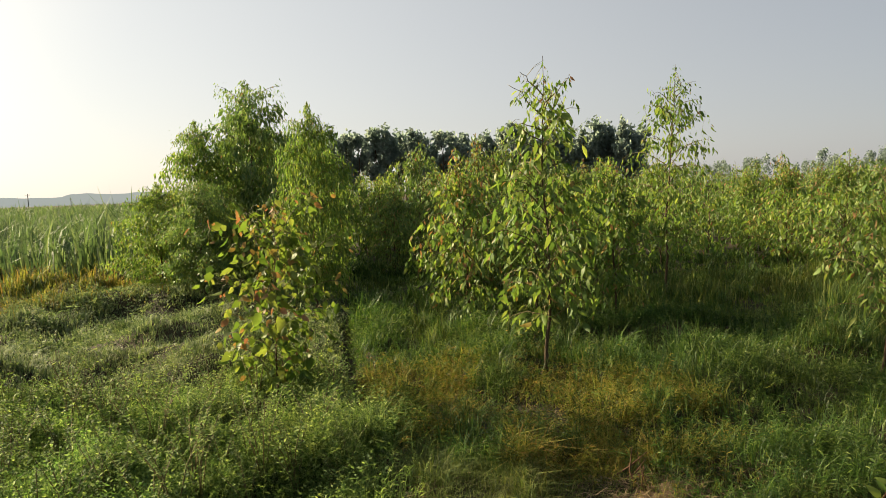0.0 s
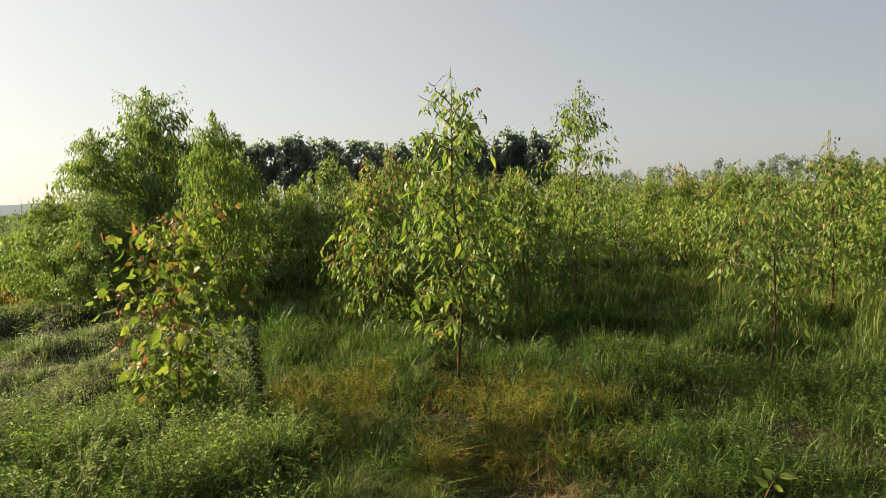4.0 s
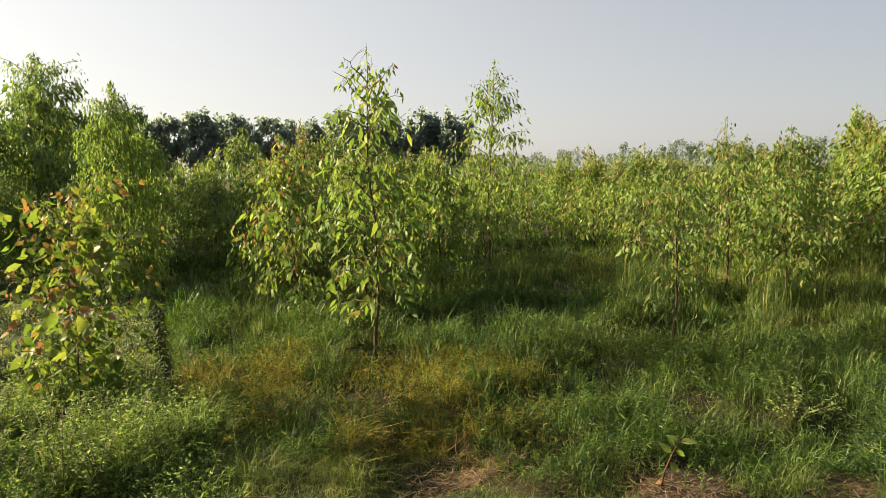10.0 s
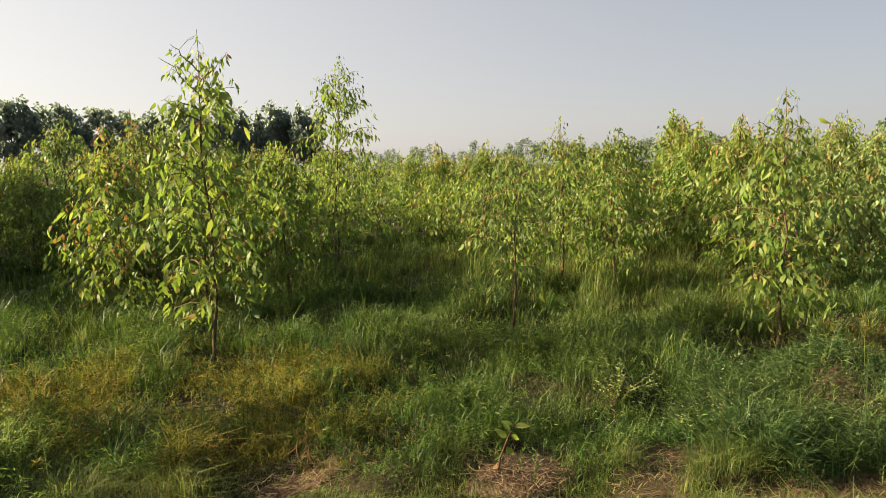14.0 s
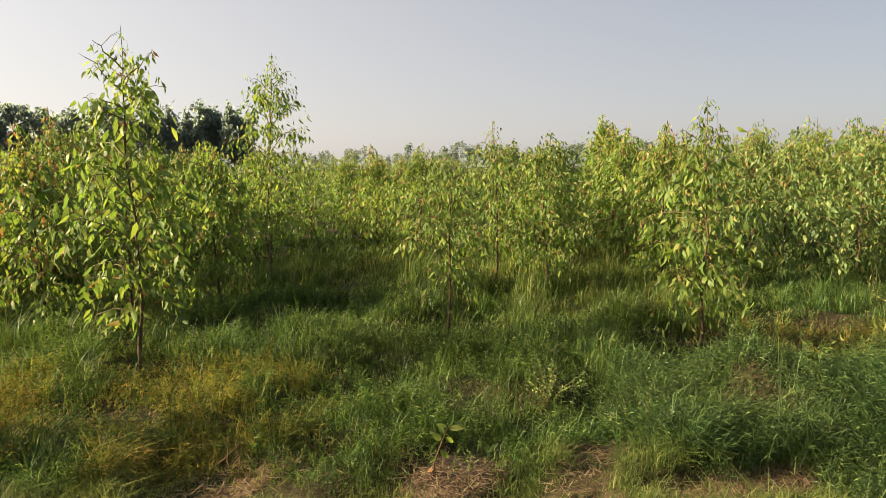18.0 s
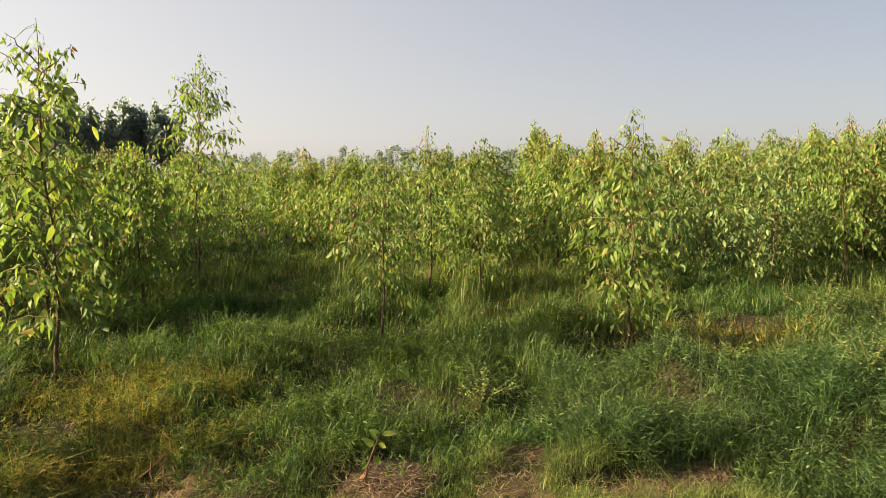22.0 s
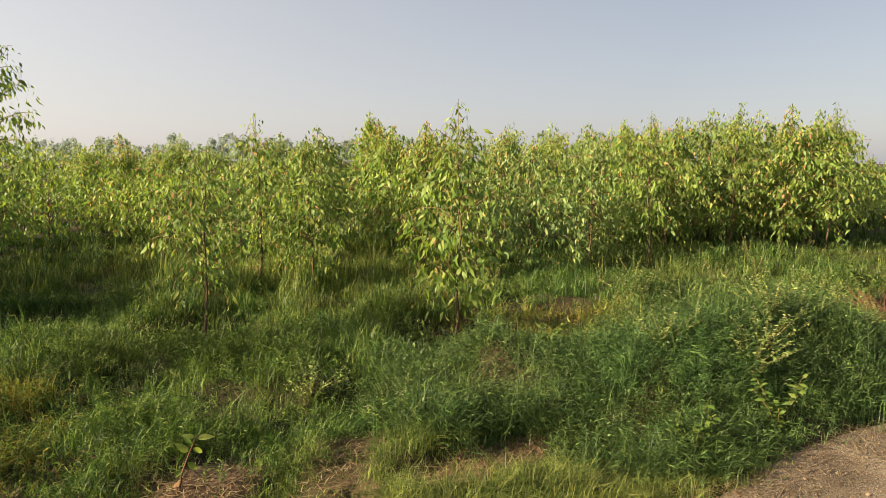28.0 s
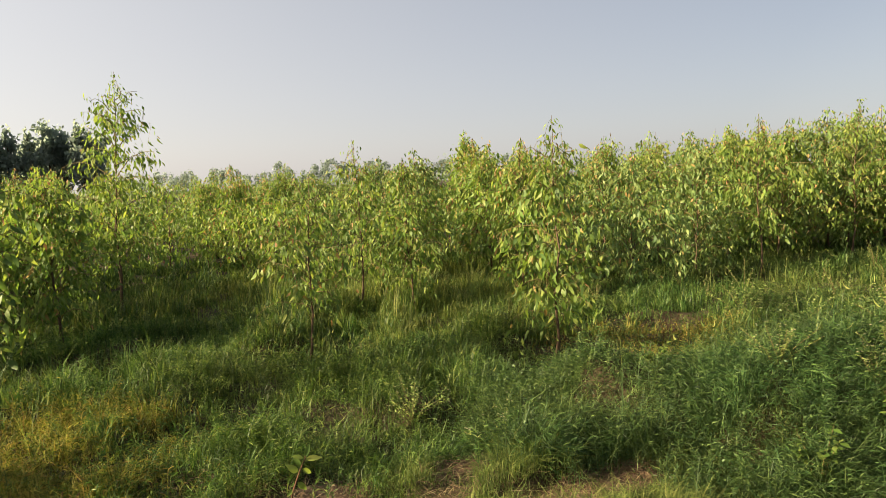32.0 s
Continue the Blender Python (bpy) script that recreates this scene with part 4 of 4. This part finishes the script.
def couch_grass(name, label, n, near, far, az0, az1, where, length, mat, per=7, leaf_wide=0.0018):
    """Arching grass stems with narrow leaves set alternately along them."""
    x, y, tall, outward, turn, off = tufted(n, near, far, az0, az1, per, 0.06)
    keep = g.random(len(x)) < where(x, y)
    x, y, tall, outward = x[keep], y[keep], tall[keep], outward[keep] + g.normal(0, 0.7, int(keep.sum()))
    m = len(x)
    big = np.clip(np.hypot(x, y) / 5.5, 0.85, 2.2)
    ln = np.clip(length * tall * (0.35 + 0.65 * lumps(x, y)) * g.uniform(0.6, 1.25, m), 0.05, 0.36)
    out = np.stack([np.cos(outward), np.sin(outward), 0 * outward], -1)
    foot = np.stack([x, y, ground(x, y) - 0.01], -1)
    reach, rise = g.uniform(0.08, 0.65, m), g.uniform(0.7, 1.35, m)
    arc = lambda q: foot + out * (ln * reach * q)[:, None] + np.array([[0, 0, 1.0]]) * (ln * (rise * q - 0.40 * rise * q ** 2))[:, None]
    across = np.stack([-np.sin(outward), np.cos(outward), 0 * outward], -1)
    quad = np.arange(m)[:, None, None] * 4 + np.array([[0, 1, 2], [0, 2, 3]])[None]
    vs, fs = [], []

    def slips(*corners):
        fs.append((quad + 4 * m * len(vs)).reshape(-1, 3))
        vs.append(np.stack(corners, 1).reshape(-1, 3))

    thin = across * (0.0016 * big)[:, None]
    for s in range(3):
        a, b = arc(np.full(m, s / 3)), arc(np.full(m, (s + 1) / 3))
        slips(a - thin, a + thin, b + thin * 0.8, b - thin * 0.8)
    for s in range(10):
        o = arc(np.clip((s + 0.8 + g.uniform(-0.4, 0.4, m)) / 10.0, 0, 1))
        ax = unit(across * (1 if s % 2 else -1) * g.uniform(0.2, 1, (m, 1)) + out * g.uniform(0, 0.7, (m, 1)) + np.array([[0, 0, 1.0]]) * g.uniform(-0.1, 1.5, (m, 1)))
        sd = unit(np.cross(ax, g.normal(0, 1, (m, 3)))) * (leaf_wide * big * g.uniform(0.7, 1.3, m))[:, None]
        l = np.clip(ln * g.uniform(0.12, 0.26, m), 0.012, 0.055)[:, None]
        slips(o, o + ax * l * 0.4 - sd, o + ax * l - np.array([[0, 0, 0.25]]) * l, o + ax * l * 0.4 + sd)
    tagged(new(name, sheet(name, np.concatenate(vs), np.concatenate(fs), [mat])), label, "grass", kind="stuff")


couch_grass("bank_couch_grass", "dark green couch grass arching over a low bank", 70000, 3.0, 8.0, 48, 100,
            lambda x, y: bank(x, y) * (track_side(x, y) > 0.0) * (1 - bare_amount(x, y)) * (0.35 + 0.65 * smooth(0.38, 0.55, vnoise(x, y, 0.24, 61))), 0.25, M_BANK)
couch_grass("field_couch_grass", "arching green couch grass in uneven tufts", 46000, 3.2, 8.5, -4, 88,
            lambda x, y: growing(x, y) * inner(x, y) * right_of(x, y) * (1 - 0.7 * dry_amount(x, y)) * (1 - bank(x, y)) * (0.25 + 0.75 * smooth(0.4, 0.6, vnoise(x, y, 0.62, 33))), 0.26, M_LUSH)
couch_grass("yellowed_couch_grass", "yellowed olive couch grass on low hummocks", 44000, 2.9, 7.4, -4, 80,
            lambda x, y: growing(x, y) * inner(x, y) * right_of(x, y) * dry_amount(x, y) * clumped(x, y), 0.19, M_DRY)
couch_grass("lawn_couch_grass", "low yellow-green grass beyond the bank, darkened in colour for shade", 10500, 5.5, 14, 60, 102,
            lambda x, y: growing(x, y) * (1 - bank(x, y)) * (track_side(x, y) > 0.15) * smooth(60, 68, az_of(x, y)) * (1 - 0.8 * dry_amount(x, y)), 0.20, M_FIELD_SHADED)
couch_grass("rank_couch_grass", "rank yellow-green grass among weeds", 11000, 3.2, 5.8, -34, 2,
            lambda x, y: growing(x, y) * left_of(x, y) * by_sapling(x, y), 0.23, M_WEED)


def ground_weeds(name, label, n, near, far, az0, az1, where, top, size, mat):
    """Small broad leaves of creeping weeds among the grass."""
    x, y, tall, outward, turn, off = tufted(n, near, far, az0, az1, 22, 0.07)
    keep = g.random(len(x)) < where(x, y)
    x, y, tall, turn = (v[keep] for v in (x, y, tall, turn))
    m = len(x)
    z = ground(x, y) + top * tall * lumps(x, y) * g.random(m) ** 0.6
    t = g.uniform(0, 2 * np.pi, m)
    ax = unit(np.stack([np.cos(t), np.sin(t), g.uniform(-0.5, 1.0, m)], -1))
    sd = unit(np.cross(ax, np.array([0, 0, 0.6]) + g.normal(0, 1.0, (m, 3))))
    ln = size * g.uniform(0.5, 1.4, m) * np.clip(np.hypot(x, y) / 6, 0.9, 2.5)
    tagged(new(name, sheet(name, *leaf_batch(np.stack([x, y, z], -1), ax, sd, ln, ln * 0.42), [mat])), label, "weeds", kind="stuff")


ground_weeds("creeping_weeds", "small-leaved creeping weeds among lush grass", 45000, 3.2, 13, -4, 88,
             lambda x, y: growing(x, y) * inner(x, y) * right_of(x, y) * (1 - 0.7 * dry_amount(x, y)) * (0.3 + 0.7 * smooth(0.35, 0.6, vnoise(x, y, 0.8, 22))), 0.17, 0.020, M_CREEP)
ground_weeds("bank_weeds", "small-leaved weeds hanging over a low bank", 30000, 3.0, 8.0, 50, 100,
             lambda x, y: bank(x, y) * (track_side(x, y) > 0.0) * (1 - bare_amount(x, y)), 0.24, 0.020, M_BANK)
ground_weeds("dewy_weeds", "small creeping weeds pale with dew", 60000, 4.8, 14, -33, -1,
             lambda x, y: growing(x, y) * left_of(x, y) * smooth(0.35, 0.6, vnoise(x, y, 0.9, 25)), 0.13, 0.020, M_DEWY)
ground_weeds("rank_weeds", "rank leafy weeds beside the furrow", 46000, 3.2, 5.7, -34, 0,
             lambda x, y: growing(x, y) * left_of(x, y) * by_sapling(x, y), 0.21, 0.022, M_WEED)


def litter(name, label, n, near, far, az0, az1, where, mat):
    """Dry straw lying flat on the ground."""
    x, y = sector(n, near, far, az0, az1)
    keep = g.random(n) < where(x, y)
    x, y = x[keep], y[keep]
    m = len(x)
    t = g.uniform(0, 2 * np.pi, m)
    ax = unit(np.stack([np.cos(t), np.sin(t), g.uniform(-0.05, 0.25, m)], -1))
    sd = unit(np.cross(ax, [[0, 0, 1.0]]))
    ln = g.uniform(0.03, 0.12, m)
    tagged(new(name, sheet(name, *leaf_batch(np.stack([x, y, ground(x, y) + g.uniform(0.015, 0.035, m)], -1), ax, sd, ln, g.uniform(0.003, 0.006, m), 0.1, -0.02), [mat])),
           label, "straw", kind="stuff")


litter("straw_litter", "dry straw and clippings lying on bare earth", 40000, 2.5, 6.5, -4, 100,
       lambda x, y: np.clip(bare_amount(x, y) * smooth(-0.5, 0.1, track_side(x, y)) + 0.25 * (1 - smooth(0.0, 0.8, track_side(x, y))) * (track_side(x, y) > -0.4) + 0.6 * dry_amount(x, y), 0, 1), M_STRAW)


def seed_stalks(n, near, far, az0, az1, where):
    """Tall thin flowering stalks above the grass, each with a pale drooping head."""
    x, y = sector(n, near, far, az0, az1)
    keep = g.random(n) < where(x, y)
    x, y = x[keep], y[keep]
    m = len(x)
    h, head = g.uniform(0.22, 0.42, m), g.uniform(0, 2 * np.pi, m)
    foot = np.stack([x, y, ground(x, y)], -1)
    lean, bend = g.uniform(0.05, 0.3, m), g.uniform(0.05, 0.3, m)
    wide = 0.0042 * np.clip(np.hypot(x, y) / 6, 0.9, 2)
    sv, sf = blade_batch(foot, h, wide, head, lean, bend)
    out = np.stack([np.cos(head), np.sin(head), 0 * head], -1)
    tip = foot + np.stack([0 * h, 0 * h, h * (0.95 - 0.45 * bend)], -1) + out * (h * (lean + bend) * 0.93)[:, None]
    ax = unit(out + [0, 0, 0.5])
    hv, hf = leaf_batch(tip, ax, unit(np.cross(ax, [[0, 0, 1.0]])), g.uniform(0.05, 0.09, m), np.full(m, 0.011), 0.3, 0.2)
    tagged(new("seed_stalks", sheet("seed_stalks", np.concatenate([sv, hv]), np.concatenate([sf, hf + len(sv)]), [M_LAWN])),
           "tall thin grass stalks with pale seed heads", "grass", kind="stuff")


seed_stalks(2400, 4.2, 13, -4, 96, lambda x, y: growing(x, y) * (0.15 + 0.85 * smooth(0.5, 0.7, vnoise(x, y, 1.1, 31))))


# ---- sugar cane and crop ----
def cane(name, label, n, near, far, az0, az1, height, mat):
    x, y, tall, outward, turn, off = tufted(n, near, far, az0, az1, 9, 0.09)
    m = len(x)
    h = height * tall * g.uniform(0.6, 1.05, m)
    v, f = blade_batch(np.stack([x, y, ground(x, y) - 0.02], -1), h, g.uniform(0.03, 0.055, m) * np.clip(np.hypot(x, y) / 30, 1, 4), turn + g.normal(0, 1.2, m), g.uniform(0, 0.30, m), g.uniform(0.05, 0.8, m))
    tagged(new(name, sheet(name, v, f, [mat])), label, "crop", kind="stuff")


cane("sugar_cane", "field of tall green sugar cane with arching blades", 44000, 15.2, 150, -46, -15.5, 1.35, M_CANE)
cane("far_crop", "distant low green crop beside the plantation", 22000, 29, 160, 85.5, 112, 1.15, M_CANE)


# ---- weeds and small plants ----
def weed_meshes(height, leaves, leaf_len, seed, flowers=0, wide=0.45, mat=M_WEED, many=5, reach=0.55):
    g = np.random.default_rng(seed)
    stems, o = [], []
    for n in range(many):
        t = g.uniform(0, 2 * np.pi)
        r = height * g.uniform(0.15, reach)
        top = np.array([math.cos(t) * r, math.sin(t) * r, height * g.uniform(0.6, 1.0)])
        line = np.array([(0, 0, -0.03), top * [0.35, 0.35, 0.5], top])
        stems.append(tube(line, [0.004, 0.003, 0.0015], 4))
        q = g.random(leaves // many) ** 0.7
        o.append(np.stack([np.interp(q, [0, 0.5, 1], line[:, c]) for c in range(3)], -1))
    o = np.concatenate(o)
    n = len(o)
    t = g.uniform(0, 2 * np.pi, n)
    ax = unit(np.stack([np.cos(t), np.sin(t), g.uniform(-0.3, 0.8, n)], -1))
    sd = unit(np.cross(ax, np.array([0, 0, 1.0]) + g.normal(0, 0.35, (n, 3))))
    ln = leaf_len * g.uniform(0.6, 1.2, n)
    cv, cf = leaf_batch(o, ax, sd, ln, ln * wide, 0.15, -0.1)
    out = [("stalk", sheet("stalk", *joined(stems), [M_STEM])), ("foliage", sheet("foliage", cv, cf, [mat]))]
    if flowers:
        high = o[o[:, 2] > 0.5 * height]
        p = high[g.integers(0, len(high), flowers)] * [1.08, 1.08, 1.0] + g.normal(0, 0.02, (flowers, 3)) + [0, 0, 0.05]
        fl = []
        for q in p:
            for r in range(5):
                a = r * 1.2566
                fl.append((q, (math.cos(a), math.sin(a), 0.35)))
        fo, fa = np.array([a for a, _ in fl]), unit(np.array([b for _, b in fl]))
        fs = unit(np.cross(fa, [[0, 0, 1.0]]))
        out.append(("blossom", sheet("blossom", *leaf_batch(fo, fa, fs, np.full(len(fo), 0.010), np.full(len(fo), 0.007)), [M_FLOWER])))
    return out


WEEDS = [weed_meshes(0.32 + 0.05 * i, 220, 0.030, 300 + i, wide=0.34) for i in range(4)]
BUSHES = [weed_meshes(0.40, 620, 0.036, 320 + i, flowers=26, wide=0.36, many=12, reach=0.95) for i in range(2)]
BIG_WEED = weed_meshes(0.40, 170, 0.058, 330, wide=0.55, mat=M_BROAD)


def weed(meshes, x, y, scale, label, name="weed_plant", group=""):
    ob = base(name, pose(x, y, float(ground(x, y)), 0, 0, g.uniform(0, 360)), label, "weed", group)
    ob.scale = (scale, scale, scale)
    for part_name, me in meshes:
        tagged(part(part_name, me, ob), kind="stuff" if part_name != "stalk" else "")


for n in range(130):
    x, y = (float(v[0]) for v in sector(1, 3.5, 5.9, -33, -2))
    if x < furrow_x(y) - 0.12 and math.hypot(x + 0.86, y - 5.05) > 0.2 and not (abs(x + 0.75) < 0.3 and 3.9 < y < 5.05):
        weed(WEEDS[n % 4], x, y, g.uniform(0.6, 1.15), "leafy yellow-green weed in rank grass", group="weeds beside the furrow")
TALL = [weed_meshes(0.62, 240, 0.034, 340 + i, wide=0.30) for i in range(2)]
for n in range(22):
    x, y = (float(v[0]) for v in sector(1, 3.4, 5.2, -33, -10))
    weed(TALL[n % 2], x, y, g.uniform(0.65, 1.0), "tall thin weed with feathery leaves", group="tall weeds")
for x, y, s in ((4.52, 0.55, 0.85), (4.85, 0.55, 0.95), (5.25, 0.55, 0.9), (5.7, 0.45, 0.85), (4.4, 1.05, 0.75), (6.3, 0.4, 0.85)):
    weed(BUSHES[0], x, y, s, "bushy weed with tiny pale flowers on the bank", group="flowering weeds")
for x, y, s in ((7.65, 2.3, 1.0), (7.35, 1.75, 0.8), (7.0, 1.33, 0.8), (3.40, 2.30, 0.75), (7.8, 2.0, 0.7), (7.3, 1.6, 0.9), (8.6, 1.4, 0.8), (9.4, 0.6, 0.9), (3.4, 3.1, 0.7), (8.1, 0.5, 0.9), (8.9, -0.3, 1.0)):
    weed(BUSHES[1], x, y, s, "low bushy weed with tiny pale flowers", group="flowering weeds")
weed(BIG_WEED, 4.32, 0.36, 0.85, "broad-leaved weed at the edge of the track")
for x, y, s in ((8.7, -0.35, 1.1), (9.1, 0.1, 1.2), (8.4, 0.45, 0.9), (9.6, -0.3, 1.2), (7.6, -0.45, 0.9)):
    weed(BIG_WEED, x, y, s, "dark broad-leaved weed beside dry brushwood", group="broad weeds")
weed(BIG_WEED, 4.25, 1.75, 0.55, "broad-leaved weed at the top of the bank")
weed(BIG_WEED, 3.75, 0.68, 0.8, "yellowing broad-leaved weed by the track")
for n in range(60):
    a, d = radians(g.uniform(62, 100)), g.uniform(6.5, 14)
    x, y = d * math.sin(a), d * math.cos(a)
    if track_side(x, y) > 0.3:
        weed(WEEDS[n % 4], x, y, g.uniform(0.5, 1.1), "small green weed in short grass", group="weeds on the lawn")


def seedling(x, y):
    """The single gum seedling on the bare patch."""
    ob = base("gum_seedling", pose(x, y, float(ground(x, y))), "tiny gum seedling with six leaves on bare earth", "seedling")
    line = np.array([(0, 0, -0.03), (0.025, 0.00, 0.09), (0.06, -0.02, 0.19), (0.09, -0.04, 0.27)])
    stem = part("stem", sheet("stem", *tube(line, [0.006, 0.005, 0.004, 0.002], 6), [M_TWIG], smooth=True), ob, "thin red-brown stem")
    for z, way, face, ln, young in (
            (0.19, (-0.8, 0.2, 0.75), (-0.5, -0.8, 0.4), 0.11, 0), (0.15, (0.55, -0.4, -0.75), (-0.5, -0.8, 0.2), 0.10, 0),
            (0.22, (-0.5, 0.3, 0.9), (-0.7, -0.6, 0.2), 0.10, 0), (0.25, (0.85, -0.5, 0.12), (-0.2, -0.5, 0.9), 0.12, 0),
            (0.26, (0.3, -0.2, 0.95), (-0.6, -0.8, 0.1), 0.10, 0), (0.21, (0.75, -0.3, -0.5), (-0.4, -0.9, 0.5), 0.09, 0),
            (0.26, (-0.7, 0.4, 0.3), (-0.4, -0.7, 0.6), 0.09, 0), (0.12, (-0.6, 0.3, -0.7), (-0.5, -0.8, 0.3), 0.08, 0),
            (0.05, (-0.7, 0.3, -0.3), (-0.3, -0.6, 0.7), 0.05, 1)):
        ax = Vector(way).normalized()
        nn = Vector(face)
        nn = (nn - ax * nn.dot(ax)).normalized()
        sd = nn.cross(ax)
        o = [float(np.interp(z, line[:, 2], line[:, c])) for c in range(3)]
        lf = part("leaf", BROAD_YOUNG[0] if young else LEAVES[int(z * 100) % 2], stem)
        lf.matrix_basis = Matrix(((ax[0], sd[0], nn[0], o[0]), (ax[1], sd[1], nn[1], o[1]), (ax[2], sd[2], nn[2], o[2]), (0, 0, 0, 1))) @ Matrix.Diagonal((0.75 * ln, 0.75 * ln, 0.75 * ln, 1))


seedling(2.06, 2.64)


def twig_bundle(name, x, y, n, height, spreadness, label, seed):
    g = np.random.default_rng(seed)
    ob = base(name, pose(x, y, float(ground(x, y))), label, "dead wood")
    for _ in range(n):
        t, r = g.uniform(0, 2 * np.pi), spreadness * g.uniform(0.3, 1)
        top = np.array([math.cos(t) * r, math.sin(t) * r, height * g.uniform(0.5, 1)])
        foot = np.array([g.normal(0, 0.06), g.normal(0, 0.06), -0.03])
        mid = (foot + top) / 2 + g.normal(0, 0.03, 3)
        part("twig", sheet("twig", *tube([foot, mid, top], [0.005, 0.004, 0.002], 4), [M_TWIG]), ob)


twig_bundle("dead_twigs", 6.35, 2.60, 7, 0.38, 0.16, "upright dry reddish twigs on bare soil", 401)
twig_bundle("brushwood_pile", 8.20, -0.15, 100, 0.33, 0.50, "low pile of dry reddish-brown brushwood", 402)
twig_bundle("dead_twigs", 1.30, 3.35, 6, 0.20, 0.14, "dry straw stalks in yellowed grass", 403)

# loose stones on the track
for n in range(26):
    x = g.uniform(3.3, 7.0)
    y = 0.50 - (x - 3.65) * 0.45 - g.uniform(0.05, 1.2)
    r = g.uniform(0.005, 0.014)
    bm = bmesh.new()
    bmesh.ops.create_icosphere(bm, subdivisions=1, radius=r)
    for v in bm.verts:
        v.co *= g.uniform(0.75, 1.2)
        v.co.z *= 0.6
    me = bpy.data.meshes.new("stone")
    bm.to_mesh(me)
    bm.free()
    me.materials.append(M_STONE)
    ob = new("stone", me)
    ob.location = (x, y, float(ground(x, y)) + 0.03)
    tagged(ob, "small rounded stone on the dirt track", "stone", "track stones")

# fine grit on the track near the view
n = 8000
x = g.uniform(2.6, 8.0, n)
y = 0.50 - (x - 3.65) * 0.45 - g.uniform(0.0, 1.6, n)
r = g.uniform(0.0018, 0.0060, n) * g.uniform(0.5, 1, n)
o = np.stack([x, y, ground(x, y) + 0.030], -1)
jag = g.uniform(0.7, 1.3, (n, 6, 1)) * r[:, None, None]
shape = np.array([(1, 0, 0), (0, 1, 0), (-1, 0, 0), (0, -1, 0), (0, 0, 0.8), (0, 0, -0.8)])[None]
f = np.array([(0, 1, 4), (1, 2, 4), (2, 3, 4), (3, 0, 4), (1, 0, 5), (2, 1, 5), (3, 2, 5), (0, 3, 5)])
tagged(new("track_grit", sheet("track_grit", o[:, None] + shape * jag, np.arange(n)[:, None, None] * 6 + f[None], [M_STONE])),
       "fine grit and crumbs of earth on the dirt track", "gravel", kind="stuff")
